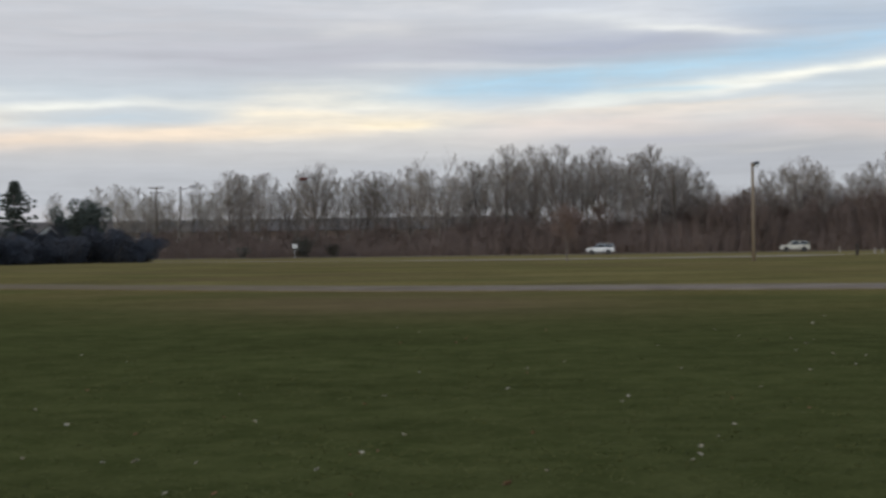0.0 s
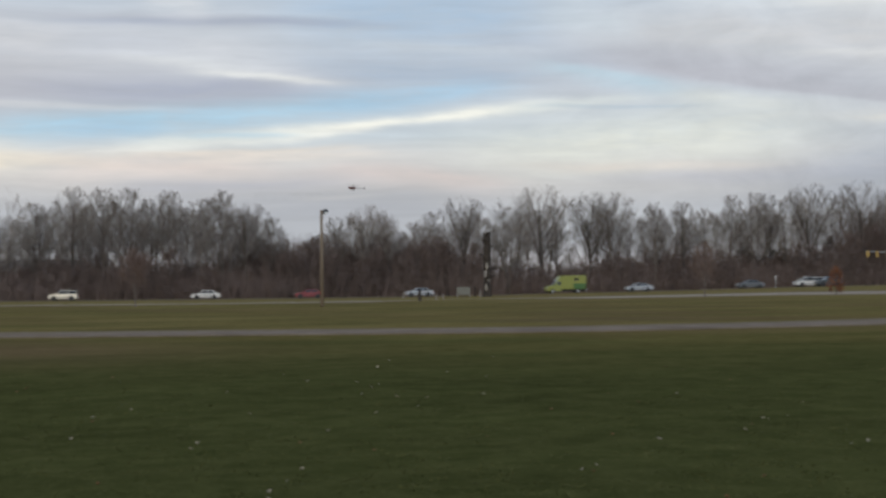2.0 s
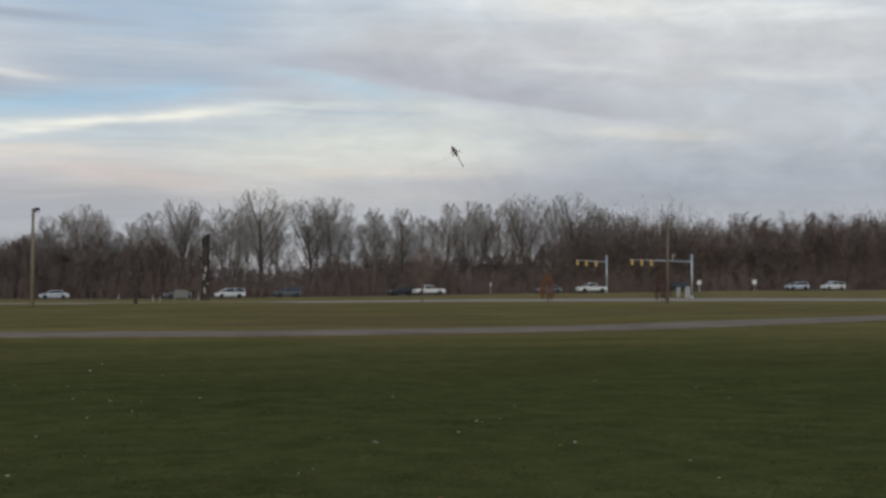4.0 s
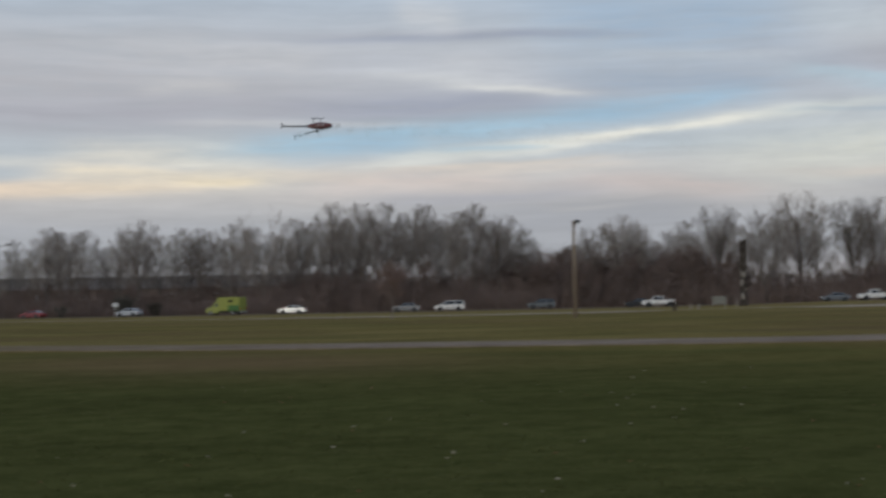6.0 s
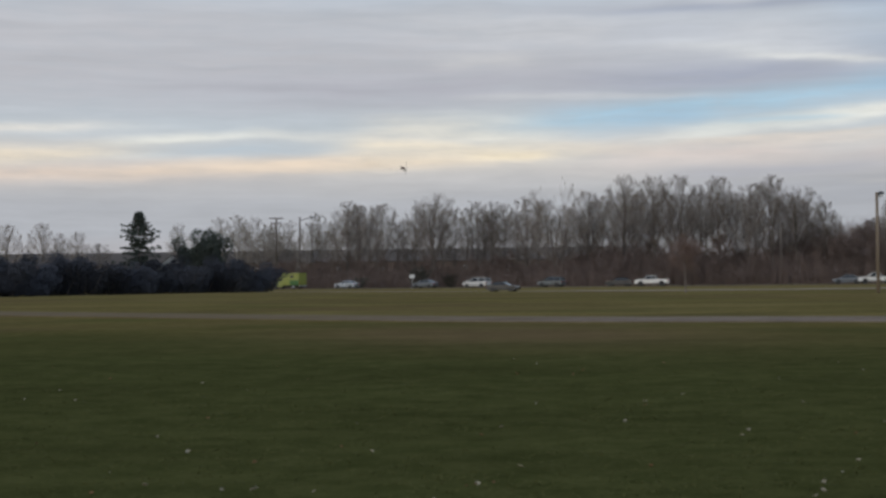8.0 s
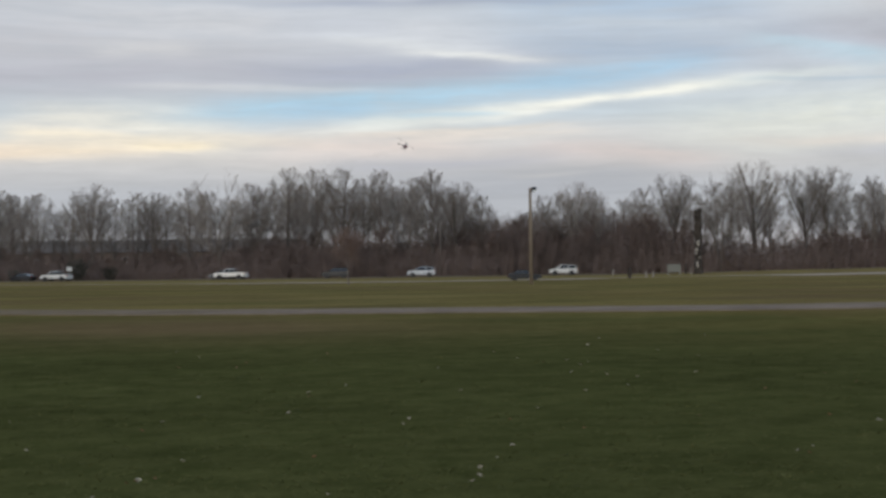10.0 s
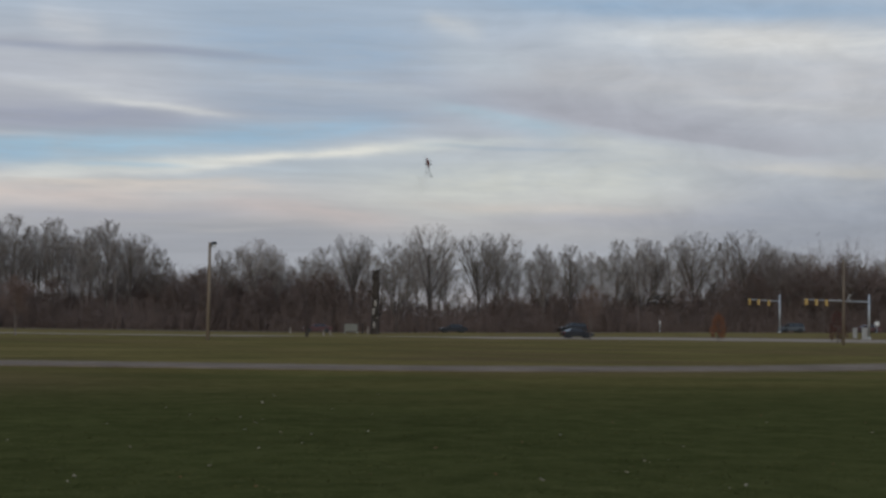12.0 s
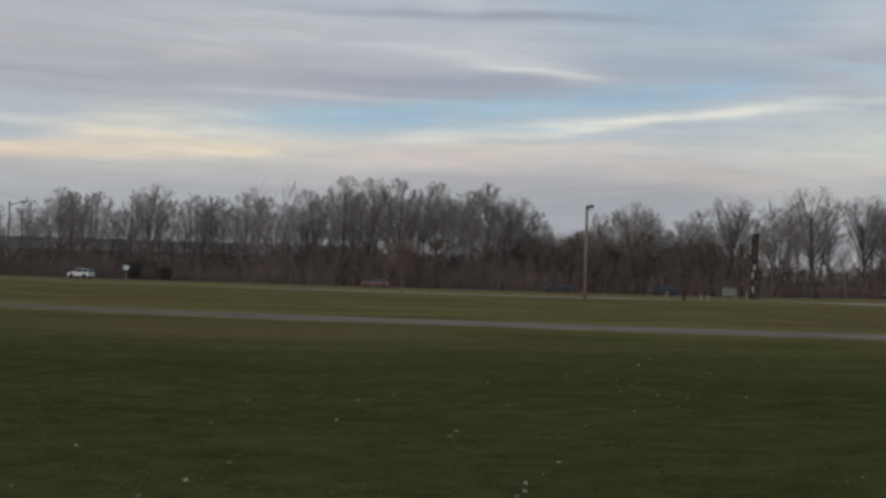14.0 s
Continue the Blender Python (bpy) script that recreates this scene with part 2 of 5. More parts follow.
def grass_ground():
    """Mown autumn lawn: green by the camera, worn brown beside the drive, olive and straw beyond it; the lightening
    with distance also stands for lit blade tips.
    """
    m = bpy.data.materials.new("lawn")
    m.use_nodes = True
    n = Nodes(m.node_tree)
    pos = n.add("ShaderNodeNewGeometry").outputs["Position"]
    s = n.add("ShaderNodeSeparateXYZ")
    n.put(s.inputs[0], pos)
    x, y = s.outputs[0], s.outputs[1]
    broad = n.span(n.noise(n.xyz(n.math("MULTIPLY", x, 0.16), n.math("MULTIPLY", y, 0.28)), 1.2, 4.0, 0.6), 0.3, 0.7, 0.86, 1.14)
    patch = n.noise(pos, 0.12, 4.0, 0.6)
    mott = n.noise(pos, 1.5, 5.0, 0.7)
    fine = n.noise(pos, 14.0, 4.0, 0.7)
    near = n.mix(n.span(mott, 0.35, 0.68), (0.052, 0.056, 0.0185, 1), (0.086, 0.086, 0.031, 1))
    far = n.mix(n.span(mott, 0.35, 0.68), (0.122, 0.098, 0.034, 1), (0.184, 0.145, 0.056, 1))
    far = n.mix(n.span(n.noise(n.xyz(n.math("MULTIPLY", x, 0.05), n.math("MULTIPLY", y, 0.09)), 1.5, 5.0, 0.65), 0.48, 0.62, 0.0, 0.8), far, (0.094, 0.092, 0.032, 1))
    straw = n.mix(mott, (0.175, 0.135, 0.055, 1), (0.26, 0.20, 0.09, 1))
    brown = n.mix(mott, (0.125, 0.088, 0.045, 1), (0.185, 0.128, 0.07, 1))
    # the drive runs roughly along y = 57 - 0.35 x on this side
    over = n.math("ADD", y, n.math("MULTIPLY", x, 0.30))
    # dark near to pale far: lit blade tips at a low view, put into colour
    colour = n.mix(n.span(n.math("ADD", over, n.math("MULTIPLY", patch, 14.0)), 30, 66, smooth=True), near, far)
    # drifts of straw and bare brown in the far field
    drift = n.noise(n.xyz(n.math("MULTIPLY", x, 0.02), n.math("MULTIPLY", y, 0.045)), 2.2, 5.0, 0.6)
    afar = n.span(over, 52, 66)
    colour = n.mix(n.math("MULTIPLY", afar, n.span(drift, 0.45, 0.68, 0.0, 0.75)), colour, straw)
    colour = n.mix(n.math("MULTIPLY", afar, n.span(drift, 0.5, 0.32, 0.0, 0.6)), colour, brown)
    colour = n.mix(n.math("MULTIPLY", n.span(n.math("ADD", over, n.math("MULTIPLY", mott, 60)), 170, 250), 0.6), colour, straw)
    # worn earth on the near side of the drive
    dx = n.math("DIVIDE", n.math("ADD", x, 1.5), 6.5)
    dy = n.math("DIVIDE", n.math("SUBTRACT", over, 42.0), 8.0)
    worn = n.math("EXPONENT", n.math("MULTIPLY", n.math("ADD", n.math("POWER", n.math("ABSOLUTE", dx), 2.0), n.math("POWER", n.math("ABSOLUTE", dy), 2.0)), -1.0))
    worn = n.math("MULTIPLY", worn, n.span(patch, 0.3, 0.55, 0.7, 1.1))
    colour = n.mix(n.math("MULTIPLY", worn, 0.85, clamp=True), colour, brown)
    side = n.math("MULTIPLY", n.span(n.noise(pos, 0.05, 4.0), 0.5, 0.62), n.span(over, 34, 48))
    colour = n.mix(n.math("MULTIPLY", side, 0.45), colour, brown)
    tint = n.math("MULTIPLY", n.span(fine, 0.25, 0.75, 0.80, 1.20), broad)
    colour = n.mix(1.0, colour, n.xyz(tint, tint, tint), "MULTIPLY")
    p = n.add("ShaderNodeBsdfPrincipled")
    n.put(p.inputs["Base Color"], colour)
    p.inputs["Roughness"].default_value = 0.95
    p.inputs["Specular IOR Level"].default_value = 0.0
    b = n.add("ShaderNodeBump")
    b.inputs["Strength"].default_value = 0.5
    b.inputs["Distance"].default_value = 0.03
    n.put(b.inputs["Height"], n.math("ADD", fine, mott))
    n.put(p.inputs["Normal"], b.outputs[0])
    n.put(n.add("ShaderNodeOutputMaterial").inputs[0], p.outputs[0])
    return m


def drive_surface():
    """Old asphalt, gritty and stained, lost under earth and leaf litter along its far stretch and its edges."""
    m = bpy.data.materials.new("old_asphalt")
    m.use_nodes = True
    n = Nodes(m.node_tree)
    pos = n.add("ShaderNodeNewGeometry").outputs["Position"]
    s = n.add("ShaderNodeSeparateXYZ")
    n.put(s.inputs[0], pos)
    x, y = s.outputs[0], s.outputs[1]
    mott, fine = n.noise(pos, 0.35, 5.0, 0.6), n.noise(pos, 9.0, 4.0, 0.7)
    grey = n.mix(n.span(mott, 0.35, 0.65), (0.165, 0.126, 0.094, 1), (0.255, 0.198, 0.15, 1))
    earth = n.mix(mott, (0.125, 0.092, 0.048, 1), (0.19, 0.14, 0.075, 1))
    colour = n.mix(n.span(n.math("ADD", x, n.math("MULTIPLY", mott, 14.0)), 10.0, -4.0, 0.0, 0.85), grey, earth)
    colour = n.mix(n.span(n.noise(pos, 1.1, 4.0, 0.6), 0.52, 0.66, 0.0, 0.55), colour, earth)
    tint = n.span(fine, 0.25, 0.75, 0.8, 1.2)
    p = n.add("ShaderNodeBsdfPrincipled")
    n.put(p.inputs["Base Color"], n.mix(1.0, colour, n.xyz(tint, tint, tint), "MULTIPLY"))
    p.inputs["Roughness"].default_value = 0.95
    p.inputs["Specular IOR Level"].default_value = 0.05
    b = n.add("ShaderNodeBump")
    b.inputs["Strength"].default_value = 0.4
    b.inputs["Distance"].default_value = 0.02
    n.put(b.inputs["Height"], fine)
    n.put(p.inputs["Normal"], b.outputs[0])
    n.put(n.add("ShaderNodeOutputMaterial").inputs[0], p.outputs[0])
    return m


def plain(name, rgb, rough=0.4, metal=0.0, coat=0.0, glow=0.0):
    m = bpy.data.materials.new(name)
    m.use_nodes = True
    n = Nodes(m.node_tree)
    p = n.add("ShaderNodeBsdfPrincipled")
    k = n.noise(n.add("ShaderNodeTexCoord").outputs["Object"], 5.0, 4.0)
    n.put(p.inputs["Base Color"], n.mix(n.span(k, 0.3, 0.7), tuple(c * 0.9 for c in rgb) + (1,), tuple(min(c * 1.06, 1) for c in rgb) + (1,)))
    n.put(p.inputs["Roughness"], n.span(k, 0.3, 0.7, rough * 0.85, min(rough * 1.15, 1)))
    p.inputs["Metallic"].default_value = metal
    p.inputs["Coat Weight"].default_value = coat
    if glow:
        p.inputs["Emission Color"].default_value = (*rgb, 1)
        p.inputs["Emission Strength"].default_value = glow
    n.put(n.add("ShaderNodeOutputMaterial").inputs[0], p.outputs[0])
    return m


LAWN = grass_ground()
BLADE = surface("grass_blade", (0.070, 0.073, 0.024), (0.130, 0.126, 0.045), 0.6, 0.9, gloss=0.05)
ASPHALT = drive_surface()
ROADWAY = surface("road_concrete", (0.26, 0.21, 0.165), (0.37, 0.305, 0.245), 0.15, 0.95, 0.2, gloss=0.05)
# darker copy of the road surface, shade put into its colour
FARROAD = surface("darkened_road", (0.115, 0.095, 0.075), (0.175, 0.145, 0.115), 0.15, 0.95, 0.2, gloss=0.05)
# BARK, TWIG, PALETWIG and BRUSH are lightened: aerial haze put into their colours
BARK = surface("hazed_grey_bark", (0.112, 0.096, 0.086), (0.21, 0.178, 0.157), 1.2, 0.95, 0.6, stretch=(1, 1, 0.2), vary=0.3, gloss=0.1)
TWIG = surface("hazed_bare_twigs", (0.225, 0.194, 0.172), (0.355, 0.312, 0.28), 0.25, 0.95, vary=0.3, gloss=0.1)
PALETWIG = surface("hazed_pale_twigs", (0.22, 0.195, 0.17), (0.34, 0.30, 0.26), 0.25, 0.95, vary=0.2, gloss=0.1)
BRUSH = surface("hazed_brush_twigs", (0.142, 0.106, 0.094), (0.228, 0.174, 0.154), 0.06, 0.95, gloss=0.1)
HAZE = surface("fine_red_twigs", (0.19, 0.135, 0.115), (0.28, 0.20, 0.17), 0.5, 0.95, gloss=0.1)
DULLGREEN = surface("dull_evergreen", (0.055, 0.052, 0.042), (0.10, 0.094, 0.075), 0.5, 0.9, vary=0.2, gloss=0.1)
# the blue cast is distance haze mixed into the leaf colour
HEDGE = surface("hazed_dark_hedge", (0.058, 0.062, 0.076), (0.082, 0.086, 0.102), 0.3, 0.95, vary=0.12, gloss=0.02)
NEEDLE = surface("conifer_needles", (0.036, 0.045, 0.038), (0.072, 0.084, 0.066), 0.5, 0.85, vary=0.2)
RUST = surface("rust_leaves", (0.18, 0.066, 0.027), (0.28, 0.11, 0.045), 1.0, 0.85)
DARKRUST = surface("dark_red_leaves", (0.085, 0.034, 0.024), (0.14, 0.058, 0.040), 1.0, 0.9)
WOODPOLE = surface("weathered_pole", (0.16, 0.12, 0.085), (0.28, 0.22, 0.16), 1.5, 0.9, 0.4, stretch=(1, 1, 0.1), vary=0.15)
SNAG = surface("dead_trunk", (0.030, 0.024, 0.020), (0.075, 0.058, 0.045), 1.0, 0.95, 0.8, stretch=(1, 1, 0.3))
PALEWOOD = surface("peeled_wood", (0.25, 0.22, 0.19), (0.39, 0.35, 0.30), 1.5, 0.85, 0.3)
GALV = surface("galvanised_steel", (0.42, 0.44, 0.45), (0.58, 0.60, 0.61), 1.5, 0.45, metal=0.6)
YELLOW = plain("signal_yellow", (0.56, 0.36, 0.09), 0.45)
BLACKP = plain("black_plastic", (0.02, 0.02, 0.022), 0.5)
WHITEP = plain("white_sheet_metal", (0.72, 0.72, 0.70), 0.5)
VERGEP = plain("weathered_cabinet_paint", (0.20, 0.20, 0.175), 0.6)
GREYP = plain("grey_cabinet_paint", (0.32, 0.32, 0.31), 0.5)
TYRE = plain("tyre_rubber", (0.018, 0.018, 0.018), 0.85)
RIM = plain("alloy_rim", (0.5, 0.5, 0.52), 0.3, 0.9)
GLASS = plain("tinted_glass", (0.018, 0.020, 0.024), 0.08, 0.0, 0.6)
LAMPW = plain("headlamp_lens", (0.8, 0.8, 0.78), 0.15, 0.0, 0.5)
LAMPR = plain("tail_lamp_lens", (0.5, 0.02, 0.02), 0.2, 0.0, 0.5)
# dark roof tone lifted, with the haze in front put into the colour
ROOFD = surface("hazed_dark_roof", (0.085, 0.074, 0.068), (0.14, 0.12, 0.11), 0.05, 0.95, gloss=0.05)
BRICK = surface("brown_wall", (0.10, 0.075, 0.068), (0.17, 0.13, 0.115), 0.1, 0.9)
LEAF = surface("fallen_leaf", (0.26, 0.23, 0.165), (0.50, 0.45, 0.35), 9.0, 0.8, vary=0.25)
LEAFB = surface("brown_leaf", (0.17, 0.09, 0.045), (0.30, 0.17, 0.085), 9.0, 0.85, vary=0.25)
HELIRED = plain("model_red", (0.125, 0.022, 0.016), 0.35, 0.0, 0.4)
HELIWHITE = plain("model_white", (0.75, 0.72, 0.68), 0.35, 0.0, 0.4)
SMOKE = surface("exhaust_smoke", (0.24, 0.23, 0.23), (0.34, 0.33, 0.33), 3.0, 1.0, gloss=0.0)
CARBON = plain("carbon_fibre", (0.022, 0.022, 0.024), 0.35)


# ---- building helpers ----
def part(name, bm, material, parent=None, label="", smooth=False):
    """Links a bmesh as one mesh object, under a thing or part where one is given."""
    me = bpy.data.meshes.new(name)
    bm.to_mesh(me)
    bm.free()
    for f in me.polygons:
        f.use_smooth = smooth
    me.materials.append(material)
    ob = new(name, me)
    if parent:
        ob.parent = parent
    if label:
        ob["label"] = label
    return ob


def raw(name, verts, faces, material, parent=None, label="", smooth=False):
    me = bpy.data.meshes.new(name)
    me.from_pydata(verts, [], faces)
    if smooth:
        me.polygons.foreach_set("use_smooth", [True] * len(me.polygons))
    me.materials.append(material)
    ob = new(name, me)
    if parent:
        ob.parent = parent
    if label:
        ob["label"] = label
    return ob


def thing(name, m, label, category, group=""):
    ob = new(name)
    ob.empty_display_size = 0.2
    ob.matrix_basis = m
    return tagged(ob, label, category, group)


def box(bm, size, at=(0, 0, 0), turn=None, bevel=0.0):
    m = Matrix.Translation(at) @ (turn or Matrix()) @ Matrix.Diagonal((*size, 1))
    made = bmesh.ops.create_cube(bm, size=1, matrix=m)
    if bevel:
        edges = list({e for v in made["verts"] for e in v.link_edges})
        bmesh.ops.bevel(bm, geom=edges, offset=bevel, segments=2, affect="EDGES")
    return bm


def rod(bm, a, b, r0, r1=None, sides=10):
    a, b = Vector(a), Vector(b)
    turn = (b - a).to_track_quat("Z", "Y").to_matrix().to_4x4()
    bmesh.ops.create_cone(bm, cap_ends=True, segments=sides, radius1=r0, radius2=r0 if r1 is None else r1, depth=(b - a).length,
                          matrix=Matrix.Translation((a + b) / 2) @ turn)
    return bm


def prism(bm, outline, half, top_in=0.0, z_from=0.0, z_to=1.0, bevel=0.05):
    """Extrudes a side outline (x, z) across the width; the upper part leans inwards."""
    sides = []
    for s in (-1, 1):
        row = []
        for x, z in outline:
            k = min(max((z - z_from) / (z_to - z_from), 0), 1)
            row.append(bm.verts.new((x, s * (half - top_in * k), z)))
        sides.append(row)
    n = len(outline)
    bm.faces.new(sides[0])
    bm.faces.new(list(reversed(sides[1])))
    for i in range(n):
        j = (i + 1) % n
        bm.faces.new((sides[0][j], sides[0][i], sides[1][i], sides[1][j]))
    bmesh.ops.recalc_face_normals(bm, faces=bm.faces)
    if bevel:
        bmesh.ops.bevel(bm, geom=list(bm.edges), offset=bevel, segments=2, affect="EDGES", clamp_overlap=True)
    return bm


def smooth_line(points, steps=24):
    """A soft curve through plan points."""
    p = [Vector(q) for q in points]
    out = []
    for i in range(len(p) - 1):
        a, b, c, d = p[max(i - 1, 0)], p[i], p[i + 1], p[min(i + 2, len(p) - 1)]
        for k in range(steps):
            s = k / steps
            out.append(0.5 * (2 * b + (c - a) * s + (2 * a - 5 * b + 4 * c - d) * s * s + (3 * b - a - 3 * c + d) * s ** 3))
    return out + [p[-1]]


def side_step(line, offset):
    """The line moved to its left by offset metres."""
    out = []
    for i, q in enumerate(line):
        w = (line[min(i + 1, len(line) - 1)] - line[max(i - 1, 0)]).normalized()
        out.append(q + Vector((-w.y, w.x)) * offset)
    return out


FAR_LANE = smooth_line([(560, 162), (330, 196), (182, 217), (130, 225), (84, 230.5), (45, 236), (20, 241), (0.8, 246.2), (-16.6, 256.2), (-33.9, 266.2),
                        (-59.9, 281.2), (-103.2, 306.2), (-320, 431), (-420, 489)])
NEAR_LANE = side_step(FAR_LANE, 33)
DRIVE = smooth_line([(-130, 160), (-60, 100), (-21, 69.5), (-8.2, 60), (0, 55.3), (9.3, 52.4), (18, 49.8), (25, 49.8), (35.5, 51.5), (48, 57), (90, 76), (160, 110)])
LANE_AZ = [math.degrees(math.atan2(q.x, q.y)) for q in reversed(FAR_LANE)]
LANE_D = [q.length for q in reversed(FAR_LANE)]


def lane_distance(az):
    return float(np.interp(az, LANE_AZ, LANE_D))


def ground_z(x, y):
    """Height of the ground: level lawn, a shallow dip along the near carriageway, rising gently to one side."""
    az, d = math.degrees(math.atan2(x, y)), math.hypot(x, y)
    rise = float(np.interp(az, [15, 20, 25, 30, 35, 40, 50, 70, 100], [0, 0.19, 0.5, 0.92, 1.22, 1.6, 1.9, 1.5, 0]))
    base = lane_distance(az) if -40 < az < 62 else 245.0
    k = min(max((d - base + 46) / 43, 0), 1)
    z = rise * k * k * (3 - 2 * k)
    if -35 < az < 60 and 120 < d < 420:
        side = min((az + 35) / 8, (60 - az) / 8, 1)
        dip = float(np.interp(az, [-10, 0, 8, 15, 23, 30, 40], [0.25, 0.45, 0.55, 0.4, 0.25, 0.05, 0.0]))
        off = d - lane_distance(az) + 36
        z -= dip * side * math.exp(-((off / (24 if off < 0 else 14)) ** 2))
        z += 0.22 * math.exp(-((az - 21.5) / 2.6) ** 2 - ((d - lane_distance(az) + 14) / 7) ** 2)
        z += 0.20 * math.exp(-((az - 18.4) / 4.0) ** 4 - ((d - lane_distance(az) + 52) / 9) ** 2)
    return z


def polar(az, d):
    return d * math.sin(radians(az)), d * math.cos(radians(az))


def stand(az, d, turn=0.0, sink=0.0):
    """A pose on the ground at a bearing and distance from the camera's spot."""
    x, y = polar(az, d)
    return pose(x, y, ground_z(x, y) - sink, 0, 0, turn)


# ---- setting ----
def make_ground():
    azs = [-180, -150, -120, -90, -70, -55] + [a * 0.75 for a in range(-56, 81)] + [65, 75, 90, 110, 130, 150]
    ds = [2, 6, 12, 20, 30, 40, 50, 60, 75, 90, 105, 120] + [126 + 5 * i for i in range(60)] + [450, 520, 650, 900, 1400, 2200, 3200]
    verts, faces = [(0, 0, 0)], []
    for d in ds:
        for a in azs:
            x, y = polar(a, d)
            verts.append((x, y, ground_z(x, y)))
    n = len(azs)
    for j in range(n):
        faces.append((0, 1 + (j + 1) % n, 1 + j))
    for i in range(len(ds) - 1):
        for j in range(n):
            a, b = 1 + i * n + j, 1 + i * n + (j + 1) % n
            faces.append((a, b, b + n, a + n))
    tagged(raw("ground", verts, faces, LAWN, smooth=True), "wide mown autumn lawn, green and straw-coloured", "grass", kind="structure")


def ribbon(name, line, half, lift, material, label, category, flare=0.0):
    """A paved strip draped on the ground, with a low edge on both sides."""
    verts, faces = [], []
    sides = (side_step(line, half), side_step(line, -half))
    for a, b in zip(*sides):
        grow_by = flare * min(max((a.x - 70) / 50, 0), 1)
        a, b = a + (a - b).normalized() * grow_by, b
        for q, drop in ((a, 0.3), (a, 0), ((a + b) / 2, 0), (b, 0), (b, 0.3)):
            verts.append((q.x, q.y, ground_z(q.x, q.y) + lift - drop))
    for i in range(len(verts) // 5 - 1):
        for j in range(4):
            k = i * 5 + j
            faces.append((k, k + 1, k + 6, k + 5))
    return tagged(raw(name, verts, faces, material), label, category, kind="structure")


make_ground()
ribbon("drive", DRIVE, 3.0, 0.035, ASPHALT, "narrow grey asphalt drive across the lawn", "path")
ribbon("road", FAR_LANE, 4.2, 0.05, FARROAD, "far carriageway of a divided road, darkened to a dull brown-grey", "road")
ribbon("road", NEAR_LANE, 4.2, 0.05, ROADWAY, "pale concrete carriageway nearer the lawn", "road", 9.0)


# ---- trees ----
def tube(verts, faces, points, radii, sides):
    """Adds a tapered tube along points."""
    start = len(verts)
    for i, p in enumerate(points):
        w = (points[min(i + 1, len(points) - 1)] - points[max(i - 1, 0)]).normalized()
        u = w.orthogonal().normalized()
        v = w.cross(u)
        for k in range(sides):
            a = 2 * math.pi * k / sides
            q = p + (u * math.cos(a) + v * math.sin(a)) * radii[i]
            verts.append((q.x, q.y, q.z))
    for i in range(len(points) - 1):
        for k in range(sides):
            a, b = start + i * sides + k, start + i * sides + (k + 1) % sides
            faces.append((a, b, b + sides, a + sides))


def spike(verts, faces, a, b, r):
    """A three-sided twig that runs out to a point."""
    w = (b - a).normalized()
    u = w.orthogonal().normalized() * r
    v = w.cross(u)
    k = len(verts)
    for q in (a + u, a - u * 0.5 + v * 0.87, a - u * 0.5 - v * 0.87, b):
        verts.append((q.x, q.y, q.z))
    faces.extend(((k, k + 1, k + 3), (k + 1, k + 2, k + 3), (k + 2, k, k + 3)))


def sliver(verts, faces, a, b, r):
    """The finest twig, a single tapering splinter."""
    u = (b - a).cross(Vector((math.sin(a.x * 37.0), math.sin(a.y * 41.0), math.sin(a.z * 43.0)))).normalized() * r
    k = len(verts)
    for q in (a + u, a - u, b):
        verts.append((q.x, q.y, q.z))
    faces.append((k, k + 1, k + 2))


def limb(rng, start, way, length, bend, steps, lift=0.0):
    """A wandering line for a branch."""
    pts, p, w = [start.copy()], start.copy(), way.normalized()
    for _ in range(steps):
        w = (w + Vector((rng.gauss(0, bend), rng.gauss(0, bend), rng.gauss(0, bend) + lift))).normalized()
        p = p + w * (length / steps)
        pts.append(p.copy())
    return pts


def along(pts, s):
    k = min(s * (len(pts) - 1), len(pts) - 1.001)
    i = int(k)
    return pts[i].lerp(pts[i + 1], k - i), (pts[i + 1] - pts[i]).normalized()


def reach_out(p, w, centre, axes):
    """How far from p along w the crown's rounded envelope lies."""
    q = Vector([(p[i] - centre[i]) / axes[i] for i in range(3)])
    u = Vector([w[i] / axes[i] for i in range(3)])
    a, k, c = u.dot(u), q.dot(u), q.dot(q) - 1
    root = k * k - a * c
    return max((-k + math.sqrt(root)) / a, 0.4) if root > 0 else 0.6


